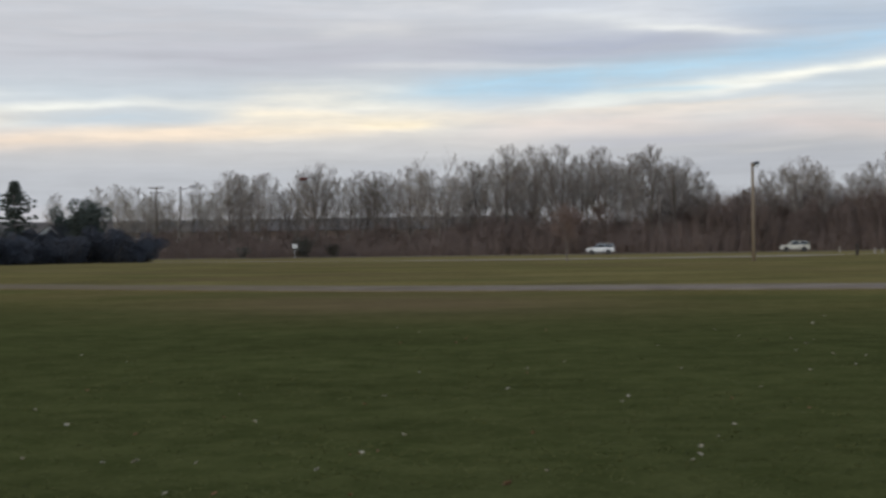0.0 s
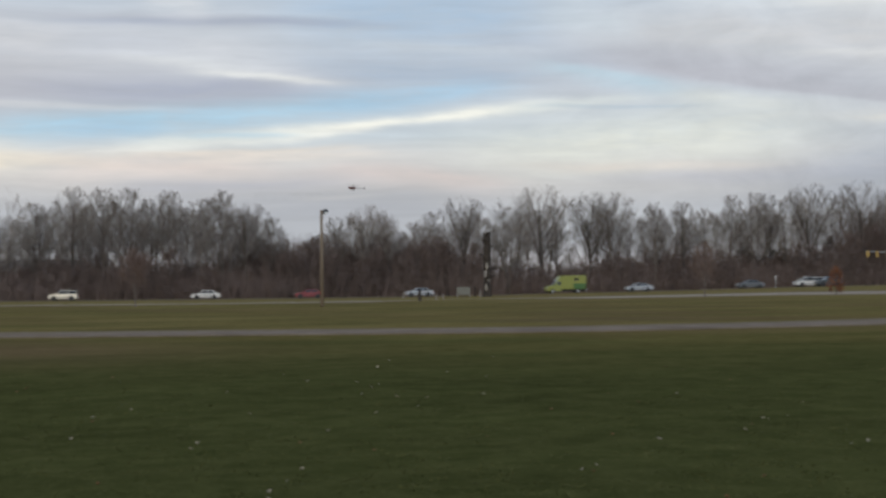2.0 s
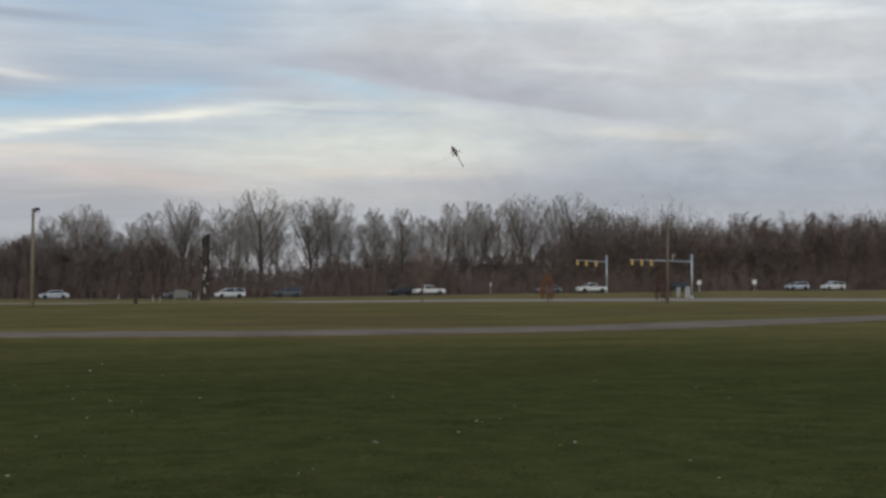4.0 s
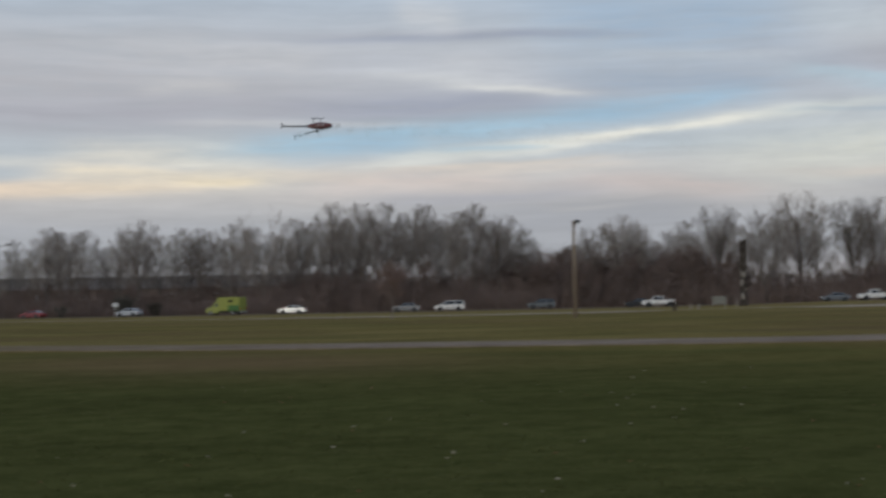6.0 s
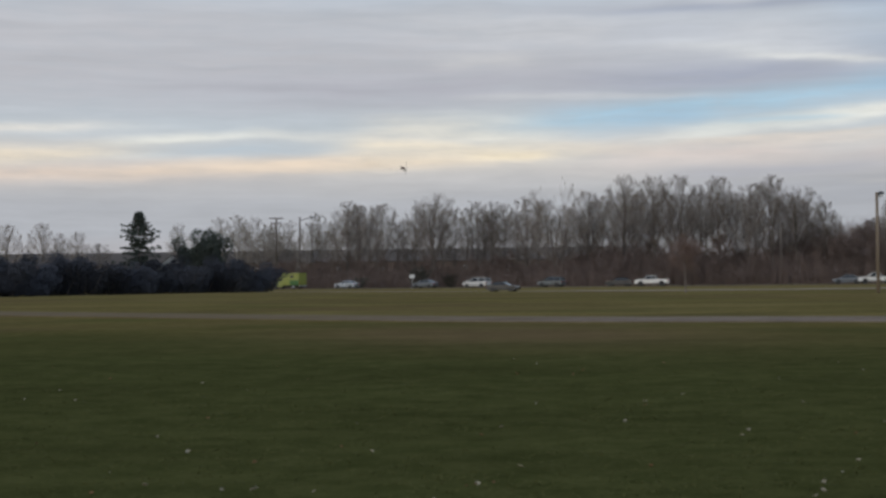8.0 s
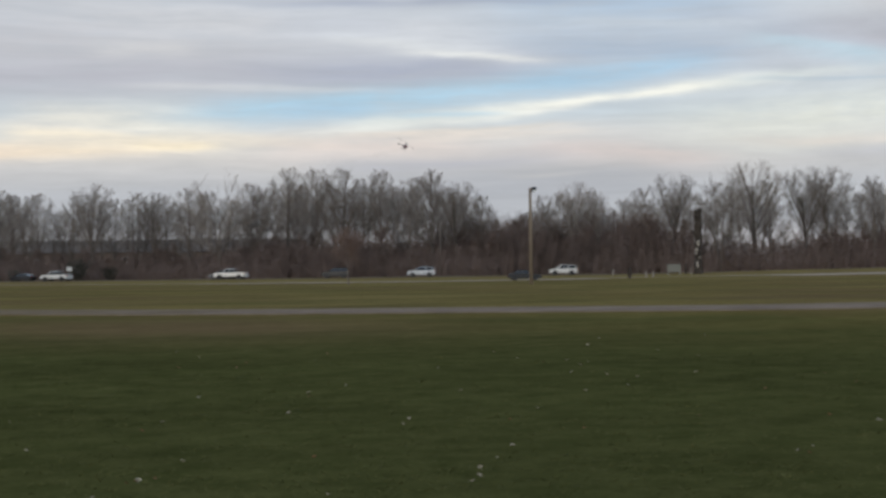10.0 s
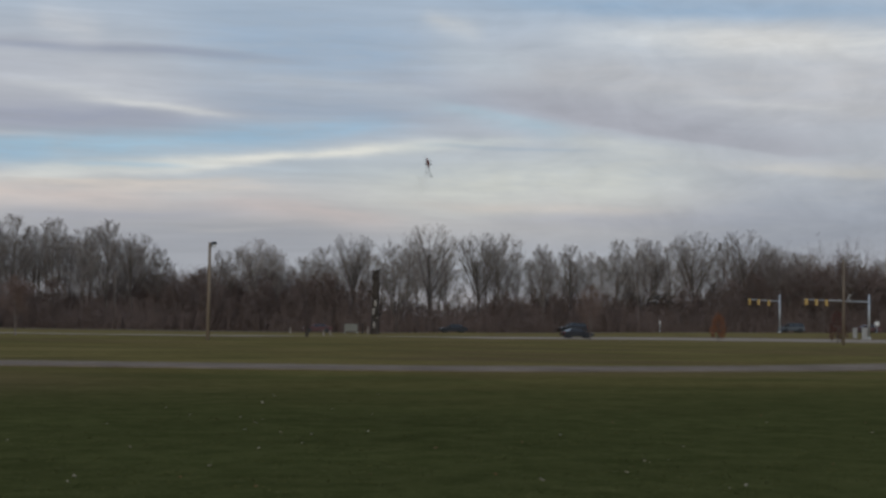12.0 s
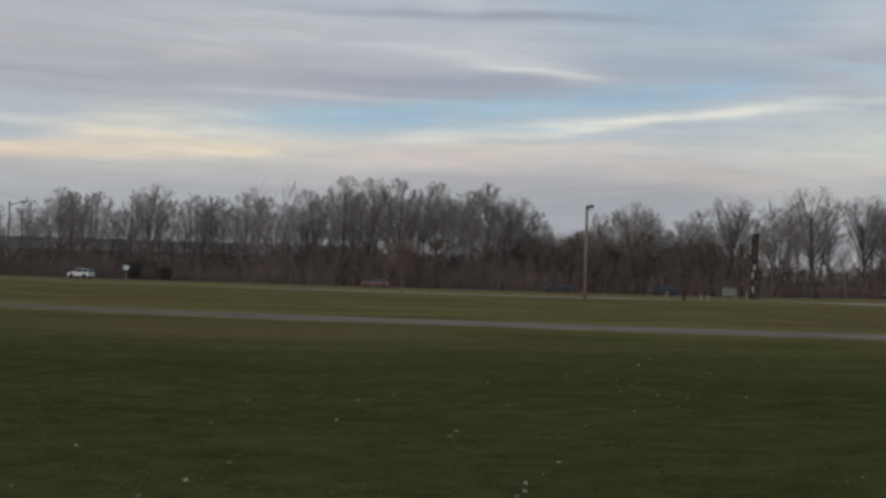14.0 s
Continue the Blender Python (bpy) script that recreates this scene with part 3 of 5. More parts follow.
def grow(seed, height, spread, first, limbs, twigs, thick=0.26, stems=1, twig_size=0.012, subs=9, fine=0.02, stop=0.96, rise=(0.7, 2.0)):
    """The two meshes of a bare tree, trunk with limbs and crown of twigs, as lists. stop: how far up the trunk goes on as one."""
    rng = random.Random(seed)
    tv, tf, cv, cf = [], [], [], []
    low = first * 0.7
    centre = Vector((0, 0, height * (low + 1) / 2))
    axes = (height * spread, height * spread, height * (1 - low) / 2)

    def stray(w, wide, up):
        return (w + Vector((rng.gauss(0, wide), rng.gauss(0, wide), rng.gauss(up, wide * 0.6)))).normalized()

    for stem in range(stems):
        lean = Vector((rng.gauss(0, 0.03), rng.gauss(0, 0.03), 1)) if stems == 1 else Vector((rng.gauss(0, 0.2), rng.gauss(0, 0.2), 1))
        foot = Vector((rng.uniform(-0.3, 0.3), rng.uniform(-0.3, 0.3), -0.2)) if stems > 1 else Vector((0, 0, -0.2))
        h = height * stop * (rng.uniform(0.8, 0.98) if stems > 1 else 1.0)
        trunk = limb(rng, foot, lean, h, 0.022, 9, 0.02)
        r = thick / (1 if stems == 1 else 1.5)
        tip = 0.92 if stop > 0.9 else 0.62
        tube(tv, tf, trunk, [r * (1.25 if i == 0 else 1) * (1 - tip * i / 9) + 0.012 for i in range(10)], 7)
        for i in range(limbs):
            s = first / stop + (0.98 - first / stop) * ((i + rng.random()) / limbs) ** 1.15
            p, w = along(trunk, s)
            a = i * 2.4 + rng.uniform(-0.6, 0.6)
            way = (Vector((math.cos(a), math.sin(a), 0)) + Vector((0, 0, rng.uniform(*rise)))).normalized()
            size = min(reach_out(p, way, centre, axes), height * 0.62) * rng.uniform(0.84, 1.02)
            arm = limb(rng, p, way, size, 0.05, 5, 0.035)
            rr = max(r * 0.45 * (1 - s * 0.7), fine * 1.3)
            tube(tv, tf, arm, [rr * (1 - 0.85 * k / 5) + 0.008 for k in range(6)], 4)
            count = max(2, round(subs * size / (height * 0.22)))
            for j in range(count):
                q, w2 = along(arm, 0.15 + 0.85 * (j + rng.random()) / count)
                w3 = stray(w2, 0.58, 0.05)
                far = min(size * rng.uniform(0.22, 0.5) + 0.4, reach_out(q, w3, centre, axes) * rng.uniform(0.9, 1.06))
                end = q + w3 * far
                spike(cv, cf, q, end, fine)
                for k in range(twigs):
                    f = 0.1 + 0.86 * rng.random()
                    q2 = q.lerp(end, f)
                    w4 = stray(w3, 0.7, 0.05)
                    sliver(cv, cf, q2, q2 + w4 * min(rng.uniform(0.5, 1.7) * (1.1 - 0.4 * f), reach_out(q2, w4, centre, axes) * 1.04), twig_size)
    return tv, tf, cv, cf


def tree_kind(name, seed, label, bark=None, twig=None, **shape):
    """A first tree of its kind, ready to be copied."""
    tv, tf, cv, cf = grow(seed, **shape)
    t = thing(name, pose(0, 0, 0), label, "tree", "roadside wood")
    raw("trunk", tv, tf, bark or BARK, t, smooth=True)
    raw("crown", cv, cf, twig or TWIG, t)
    t["height"] = shape["height"]

    return t


WOOD_LABEL = "tall bare deciduous tree at the road's edge"
UPRIGHT = [tree_kind("bare_tree", 11 + i, WOOD_LABEL, height=20.0, spread=s, first=f, limbs=n, twigs=24)
           for i, (s, f, n) in enumerate(((0.23, 0.22, 26), (0.20, 0.26, 25), (0.26, 0.20, 26), (0.18, 0.30, 24), (0.24, 0.24, 25)))]
SPREADING = [tree_kind("spreading_tree", 31 + i, "broad bare tree with wide forking limbs", height=20.0, spread=s, first=f, limbs=n, twigs=20, thick=0.36, stems=k, stop=e, rise=r)
             for i, (s, f, n, k, e, r) in enumerate(((0.31, 0.30, 17, 1, 0.66, (0.7, 2.4)), (0.34, 0.22, 8, 3, 0.62, (0.3, 1.6)), (0.33, 0.28, 18, 1, 0.72, (0.6, 2.2))))]
SLENDER = [tree_kind("slender_tree", 51 + i, "thin pale bare tree behind the road", twig=PALETWIG, height=18.0, spread=0.08, first=0.42, limbs=13, twigs=16, thick=0.15) for i in range(2)]
THICKET = [tree_kind("understory_tree", 61 + i, "low bare many-stemmed understory tree", twig=BRUSH, height=9.0, spread=0.26, first=0.1, limbs=7, twigs=17, thick=0.09, stems=3, subs=5, twig_size=0.026) for i in range(4)]
PALE = [tree_kind("pale_tree", 57 + i, "bare tree far behind the road, paled by haze in its colour", twig=PALETWIG, height=18.0, spread=0.24, first=0.26, limbs=18, twigs=20, thick=0.2) for i in range(2)]
planted = set()


def plant(kind, az, top, d, turn):
    """Puts a tree so that its top stands at that angle above the horizon."""
    x, y = polar(az, d)
    z = ground_z(x, y) - 0.1
    height = (EYE + d * math.tan(radians(top)) - z) * (1.08 if kind in SPREADING else 1.03)
    k = height / kind["height"]
    wide = min(1.3, max(k, 0.55))
    if kind not in planted:
        planted.add(kind)
        kind.matrix_basis = pose(x, y, z, 0, 0, turn)
        kind.scale = (wide, wide, k)
        return kind
    t = copy_thing(kind, pose(x, y, z, 0, 0, turn))
    t.scale = (wide, wide, k)
    return t


def crown_line(az):
    """Height in degrees of the wood's top, by bearing."""
    return float(np.interp(az, [-30, -20, -15, -12.8, -10.7, -8.4, -5, -1.4, 0, 1, 2.5, 6.2, 8.2, 9.3, 10.1, 10.9, 11.6, 12.5, 14.2, 16.5, 17.7, 20.8, 21.9, 23, 25, 28, 31, 33, 36, 40, 46, 56],
                            [1.6, 1.8, 2.2, 2.5, 2.3, 3.0, 3.1, 3.1, 3.6, 3.3, 3.9, 3.8, 3.75, 3.25, 2.75, 2.1, 1.65, 2.75, 3.05, 2.85, 3.3, 3.65, 2.5, 3.4, 3.15, 3.4, 3.6, 3.55, 3.0, 2.9, 2.9, 2.7]))


def plant_wood():
    rng = random.Random(5)
    # trees that stand out on the skyline: bearing, top, extra distance behind the road, kind
    for az, top, back, kind in ((-8.4, 3.08, 30, UPRIGHT[0]), (-7.9, 2.9, 34, UPRIGHT[3]), (-5.9, 3.14, 30, SLENDER[0]), (-4.9, 3.2, 28, SPREADING[2]),
                                (-3.4, 3.1, 30, SLENDER[1]), (-2.6, 3.0, 26, UPRIGHT[1]), (-1.3, 3.12, 28, UPRIGHT[2]), (-0.1, 3.66, 27, SPREADING[1]),
                                (1.1, 3.3, 30, UPRIGHT[4]), (2.5, 3.95, 27, UPRIGHT[0]), (3.7, 3.86, 30, UPRIGHT[2]), (4.6, 3.85, 27, UPRIGHT[4]),
                                (5.4, 3.5, 32, UPRIGHT[1]), (6.2, 3.85, 27, UPRIGHT[3]), (7.3, 3.5, 28, UPRIGHT[0]), (8.2, 3.78, 27, UPRIGHT[2]),
                                (9.2, 3.2, 27, SPREADING[2]), (10.1, 2.75, 28, UPRIGHT[4]), (12.6, 2.75, 28, UPRIGHT[1]), (13.9, 3.1, 27, SPREADING[2]),
                                (14.7, 2.8, 28, UPRIGHT[2]), (16.4, 2.9, 27, UPRIGHT[4]), (17.7, 3.38, 32, SPREADING[0]), (19.55, 3.5, 16, SPREADING[1]),
                                (20.8, 3.75, 26, SPREADING[2]), (21.45, 3.35, 26, SLENDER[0]), (22.7, 3.53, 26, SPREADING[0]), (23.6, 3.45, 28, SPREADING[2]),
                                (25.2, 3.2, 24, UPRIGHT[1]), (26.3, 3.22, 25, UPRIGHT[3]), (28.1, 3.43, 28, UPRIGHT[3]), (29.0, 3.48, 26, UPRIGHT[1]), (29.5, 3.45, 30, UPRIGHT[3]),
                                (31.1, 3.65, 26, SPREADING[0]), (33.0, 3.64, 28, SPREADING[2]), (34.2, 3.2, 26, UPRIGHT[2]), (35.3, 3.1, 26, SPREADING[1]), (37.0, 2.98, 26, UPRIGHT[0]), (39.4, 2.95, 26, UPRIGHT[4])):
        plant(kind, az, top, lane_distance(az) + back, rng.uniform(0, 360))
    az = -12.5
    while az < 47:
        if not 21.6 < az < 22.3 and not 10.8 < az < 11.9:
            low = rng.uniform(0.72, 0.97) if az > -9 else rng.uniform(0.6, 0.95)
            kinds = PALE if az < -8.6 else UPRIGHT
            plant(rng.choice(kinds), az, crown_line(az) * low, lane_distance(az) + rng.uniform(30, 75), rng.uniform(0, 360))
        az += rng.uniform(0.27, 0.52)
    # understory between the tall trees
    az = -12.0
    while az < 50:
        deep = az > 33 or 9.5 < az < 17.5
        top = float(np.interp(az, [-12, -2, 3, 8, 10, 17, 20, 22, 25, 33, 36, 50], [0.9, 1.0, 1.4, 1.6, 2.0, 2.0, 1.5, 1.1, 1.6, 2.0, 2.9, 2.8])) * rng.uniform(0.55, 1.05)
        plant(rng.choice(THICKET), az, top, lane_distance(az) + rng.uniform(17, 42), rng.uniform(0, 360))
        az += rng.uniform(0.16, 0.32) if az > 35 else rng.uniform(0.18, 0.4) if deep else rng.uniform(0.3, 0.6)
    # far side of the low gap
    for az, top in ((10.7, 1.9), (11.2, 1.7), (11.7, 1.75), (21.9, 1.6), (12.1, 2.1)):
        plant(UPRIGHT[1], az, top, lane_distance(az) + 60, rng.uniform(0, 360))


def brush(name, seed, a0, a1, count, near, deep, tall, material, label, low=1.4):
    """Undergrowth: many thin leaning stems with side shoots."""
    rng = random.Random(seed)
    verts, faces = [], []
    for _ in range(count):
        az = rng.uniform(a0, a1)
        d = lane_distance(az) + near + deep * rng.random() ** 1.3
        x, y = polar(az, d)
        z = ground_z(x, y)
        h = tall * float(np.interp(az, [-13, -3, 2, 8, 12, 20, 21.9, 24, 50], [0.6, 0.65, 1.0, 1.2, 1.25, 1.15, 0.8, 1.15, 1.2])) * (0.25 + 0.75 * rng.random() ** low) * (0.8 + 0.35 * noise.noise(Vector((x * 0.06, y * 0.06, seed))))
        p = Vector((x, y, z - 0.1))
        tip = p + Vector((rng.gauss(0, 0.24) * h, rng.gauss(0, 0.24) * h, h))
        spike(verts, faces, p, tip, 0.062)
        for _ in range(4):
            q = p.lerp(tip, rng.uniform(0.15, 0.95))
            spike(verts, faces, q, q + Vector((rng.gauss(0, 0.9), rng.gauss(0, 0.9), rng.uniform(0.2, 1.6))), 0.036)
    tagged(raw(name, verts, faces, material), label, "undergrowth", kind="stuff")


plant_wood()
brush("undergrowth", 3, -13, 50, 13500, 14, 24, 7.3, BRUSH, "dense brown leafless undergrowth along the road")
brush("undergrowth", 7, 33, 54, 13500, 26, 40, 17.5, BRUSH, "dense tall brown thicket near the junction", 0.4)
brush("undergrowth", 9, -0.5, 10.5, 5000, 28, 40, 8.0, BRUSH, "dense brown thicket under the tallest trees", 0.7)
brush("undergrowth", 10, 22.6, 33, 3000, 28, 40, 8.5, BRUSH, "brown thicket under the broad trees", 0.7)
brush("undergrowth", 8, 9.5, 17.5, 5000, 28, 40, 11.5, BRUSH, "dense tall brown thicket behind the pole", 0.7)
brush("undergrowth", 4, -13, 52, 10000, 38, 50, 9.5, BRUSH, "taller brown thicket deep in the wood")


def leafy(rng, verts, faces, centre, radius, count, size):
    """Scatters small folded leaves through a rounded clump."""
    for _ in range(count):
        w = Vector((rng.gauss(0, 1), rng.gauss(0, 1), rng.gauss(0, 1))).normalized()
        p = centre + Vector((w.x * radius[0], w.y * radius[1], w.z * radius[2])) * rng.uniform(0.6, 1.05)
        u = Vector((rng.gauss(0, 1), rng.gauss(0, 1), rng.gauss(0, 1))).normalized()
        v = u.orthogonal().normalized() * size * rng.uniform(0.3, 0.6)
        u = u * size * rng.uniform(0.6, 1.3)
        k = len(verts)
        verts.extend(tuple(q) for q in (p - u, p + v, p + u, p - v + u.cross(v) * 0.8))
        faces.extend(((k, k + 1, k + 2), (k, k + 2, k + 3)))


def shrub(seed, width, height, material, label, category="shrub", dense=1.0, leaf=0.22, lean=0.5):
    rng = random.Random(seed)
    t = thing("shrub", pose(0, 0, 0), label, category, "field hedge")
    sv, sf, cv, cf = [], [], [], []
    for i in range(12):
        a = rng.uniform(0, 6.28)
        base = Vector((math.cos(a), math.sin(a), 0)) * rng.uniform(0, 0.25) * width
        pts = limb(rng, base + Vector((0, 0, -0.1)), Vector((math.cos(a) * lean, math.sin(a) * lean, 1)), height * rng.uniform(0.6, 0.95), 0.12, 4)
        tube(sv, sf, pts, [0.06, 0.045, 0.035, 0.02, 0.01], 4)
        for q in pts[1:]:
            leafy(rng, cv, cf, q, (width * 0.2, width * 0.2, height * 0.14), int(70 * dense), leaf)
    for i in range(14):
        q = Vector((rng.uniform(-0.45, 0.45) * width, rng.uniform(-0.3, 0.3) * width, height * rng.uniform(0.1, 0.75)))
        leafy(rng, cv, cf, q, (width * 0.17, width * 0.17, height * 0.14), int(110 * dense), leaf)
    raw("stems", sv, sf, BARK, t)
    raw("crown", cv, cf, material, t)
    return t


def conifer(seed, height, width, label, ragged=0.25, first=0.08):
    rng = random.Random(seed)
    t = thing("conifer", pose(0, 0, 0), label, "tree", "")
    tv, tf, cv, cf = [], [], [], []
    tube(tv, tf, [Vector((0, 0, -0.2)), Vector((0, 0, height * 0.5)), Vector((0, 0, height))], [0.22, 0.14, 0.03], 7)
    tiers = int(height * 2.2)
    for i in range(tiers):
        s = first + (1 - first) * i / tiers
        reach = width * 0.5 * (1 - s) ** 0.8 * rng.uniform(1 - ragged, 1 + ragged) + 0.25
        for j in range(6):
            a = i * 1.1 + j * 1.047 + rng.uniform(-0.3, 0.3)
            w = Vector((math.cos(a), math.sin(a), rng.uniform(-0.1, 0.25)))
            tip = Vector((0, 0, s * height)) + w * reach * rng.uniform(0.6, 1.1)
            tube(tv, tf, [Vector((0, 0, s * height)), tip], [0.04, 0.012], 3)
            for k in range(3):
                q = Vector((0, 0, s * height)).lerp(tip, 0.35 + 0.3 * k)
                leafy(rng, cv, cf, q, (0.34, 0.34, 0.2), 26, 0.16)
    raw("trunk", tv, tf, BARK, t)
    raw("crown", cv, cf, NEEDLE, t)
    return t


def plant_edges():
    rng = random.Random(9)
    # dark hedge at the field's edge
    kinds = [shrub(70 + i, 6.0, 5.0, HEDGE, "dense dark hedge shrub at the lawn's edge", "shrub", 1.7, 0.145) for i in range(3)]
    spots, az = [], -31.0
    while az < -11.6:
        for back in (0, 6):
            spots.append((az + rng.uniform(-0.3, 0.3), 196 + (az + 21) * 2.6 + back + rng.uniform(-2, 2), rng.uniform(0.85, 1.2) * (1.05 + 0.02 * (-11 - az)) * (0.78 if back == 0 else 0.92)))
        az += 0.95
    for i, (a, d, s) in enumerate(spots):
        m = stand(a, d, rng.uniform(0, 360))
        if i < 3:
            kinds[i].matrix_basis = m
            k = kinds[i]
        else:
            k = copy_thing(kinds[i % 3], m)
        k.scale = (1.0, 1.0, s)
    # bare brown trees rising behind the hedge
    for az, top in ((-22.5, 2.1), (-21.3, 2.2), (-20.1, 2.25), (-19.4, 1.9), (-18.7, 1.95), (-17.9, 1.5), (-24.0, 2.0), (-25.5, 2.2), (-27.0, 2.0)):
        plant(UPRIGHT[rng.randrange(5)], az, top, 232 + rng.uniform(0, 12), rng.uniform(0, 360))
    for az, top in ((-14.9, 2.2), (-13.4, 2.45), (-12.7, 2.55), (-12.0, 2.45), (-11.4, 2.2), (-10.6, 2.3), (-9.6, 2.6)):
        plant(PALE[rng.randrange(2)], az, top, 395 + rng.uniform(0, 25), rng.uniform(0, 360))
    fir = conifer(81, 12.4, 9.4, "tall ragged dark spruce behind the hedge", 0.7)
    fir.matrix_basis = stand(-16.45, 222)
    ever = shrub(82, 6.0, 9.4, NEEDLE, "rounded dark evergreen beside the hedge", "tree", 4.2, 0.2, 0.22)
    ever.matrix_basis = stand(-14.1, 226)
    small = shrub(83, 2.6, 4.6, DULLGREEN, "small dark evergreen at the wood's edge", "shrub", 0.38, 0.16)
    small.matrix_basis = stand(-5.55, 271)
    for az, d, k in ((-4.33, 267, 0.66), (-7.86, 276, 0.6), (29.95, 300, 1.9)):
        copy_thing(small, stand(az, d, az * 40)).scale = (k, k, k)
    # young planted trees on the grass
    for i, (az, d, h, wide, tw, label) in enumerate(((4.88, 143, 5.6, 0.33, HAZE, "young bare tree planted on the lawn"),
                                                     (27.1, 190, 7.0, 0.30, HAZE, "young bare tree with a hazy twiggy crown"))):
        s = tree_kind("young_tree", 90 + i, label, twig=tw, height=h, spread=wide, first=0.2, limbs=16, twigs=16, thick=0.07, twig_size=0.007, fine=0.012)
        s.matrix_basis = stand(az, d, 40 * i)
    for i, (az, d, h, w) in enumerate(((32.05, 196, 3.8, 2.0), (36.5, 190, 4.2, 2.2))):
        rng2 = random.Random(200 + i)
        t = thing("young_tree", stand(az, d), "young tree with rust-coloured leaves" if i == 0 else "young tree with dark red leaves", "tree")
        tv, tf, cv, cf = [], [], [], []
        tube(tv, tf, [Vector((0, 0, -0.1)), Vector((0.05, 0, h * 0.5)), Vector((0, 0.05, h * 0.97))], [0.06, 0.04, 0.012], 6)
        for j in range(34):
            s = 0.06 + 0.92 * j / 34
            a = j * 2.4
            out = w * 0.5 * (0.25 + 0.75 * math.sin(math.pi * min(0.30 + s * 0.72, 1))) * rng2.uniform(0.6, 1.05)
            q = Vector((math.cos(a) * out, math.sin(a) * out, h * (0.10 + s * 0.88)))
            tube(tv, tf, [Vector((0, 0, h * s * 0.85)), q], [0.02, 0.006], 3)
            leafy(rng2, cv, cf, q, (0.26, 0.26, 0.34), 46, 0.12)
        raw("trunk", tv, tf, BARK, t)
        raw("crown", cv, cf, RUST if i == 0 else DARKRUST, t)


plant_edges()


def dead_trunk():
    """A tall broken trunk, bark gone in pale patches low on one side."""
    rng = random.Random(41)
    t = thing("tree_snag", stand(18.62, 226), "tall dark broken tree trunk with pale peeled patches", "tree trunk")
    bm = bmesh.new()
    h, rings, sides = 10.2, 26, 14
    rows = []
    for i in range(rings + 1):
        s = i / rings
        r = 0.60 + 0.14 * (1 - s) ** 6 - 0.12 * math.sin(math.pi * min(s * 1.6, 1)) + 0.05 * math.sin(i * 1.7)
        off = Vector((0.12 * s - 0.06 + 0.03 * math.sin(i), 0, 0))
        rows.append([bm.verts.new(off + Vector((math.cos(a) * r * rng.uniform(0.88, 1.1), math.sin(a) * r * rng.uniform(0.88, 1.1), h * s - 0.2 + (rng.uniform(-0.5, 0.3) if i == rings else 0))))
                     for a in (2 * math.pi * k / sides for k in range(sides))])
    for a, b in zip(rows, rows[1:]):
        for k in range(sides):
            bm.faces.new((a[k], a[(k + 1) % sides], b[(k + 1) % sides], b[k]))
    bm.faces.new(rows[-1])
    part("trunk", bm, SNAG, t)
    for z, size, x in ((4.7, (0.24, 0.2, 0.55), -0.2), (3.7, (0.26, 0.2, 0.36), -0.42), (3.2, (0.22, 0.2, 0.3), -0.5), (2.5, (0.16, 0.15, 0.2), 0.1), (1.4, (0.24, 0.2, 0.6), -0.35)):
        bm = bmesh.new()
        bmesh.ops.create_icosphere(bm, subdivisions=2, radius=1)
        for v in bm.verts:
            v.co = Vector((v.co.x * size[0], v.co.y * size[1], v.co.z * size[2])) * rng.uniform(0.8, 1.1) + Vector((x, -0.5, z))
        part("peeled_patch", bm, PALEWOOD, t, "pale patch without bark")
    for z, x in ((7.5, 0.5), (6.2, -0.7), (2.9, 0.6)):
        part("branch_stub", rod(bmesh.new(), (x * 0.5, -0.2, z), (x * 2.0, -0.3, z + 0.5), 0.16, 0.07, 7), SNAG, t)


dead_trunk()


# ---- roadside furniture ----
def wooden_pole(az, d, height, label, radius=0.16, material=None):
    t = thing("utility_pole", stand(az, d), label, "utility pole", "poles")
    part("pole", rod(bmesh.new(), (0, 0, -0.3), (0, 0, height), radius, radius * 0.72, 12), material or WOODPOLE, t, smooth=True)
    return t


lamp_pole = wooden_pole(12.1, 128, 8.5, "weathered wooden pole with a floodlight on the lawn", 0.165)
head = part("floodlight", box(bmesh.new(), (0.42, 0.4, 0.34), (0.34, -0.05, 8.35), pose(0, 0, 0, -25, 0, 0), 0.04), BLACKP, lamp_pole, "dark floodlight housing")
part("lens", box(bmesh.new(), (0.34, 0.02, 0.26), (0.34, -0.27, 8.27), pose(0, 0, 0, -25, 0, 0)), LAMPW, head)
part("bracket", rod(bmesh.new(), (0, 0, 8.3), (0.3, 0, 8.4), 0.035), GALV, lamp_pole)
thin = wooden_pole(8.53, 256, 10.2, "thin grey utility pole at the wood's edge", 0.14, BARK)
part("insulator", rod(bmesh.new(), (0.1, 0, 9.9), (0.1, 0, 10.5), 0.05), BLACKP, thin)
wooden_pole(36.73, 182, 10.3, "tall wooden utility pole near the junction", 0.17)
cross = wooden_pole(-11.15, 330, 16.0, "tall dark wooden utility pole with two crossarms", 0.24, BARK)
for z, half in ((15.7, 1.55), (14.6, 1.2)):
    arm = part("crossarm", box(bmesh.new(), (half * 2, 0.16, 0.22), (0, -0.2, z), None, 0.02), BARK, cross)
    for k in (-0.9, -0.45, 0.45, 0.9):
        part("insulator", rod(bmesh.new(), (k * half, -0.2, z + 0.1), (k * half, -0.2, z + 0.36), 0.07), BLACKP, arm)
street = wooden_pole(-10.24, 330, 16.0, "tall dark utility pole carrying a street lamp arm", 0.26, BARK)
part("lamp_arm", rod(bmesh.new(), (0, 0, 15.2), (2.5, 0, 15.9), 0.09, 0.07), BARK, street)
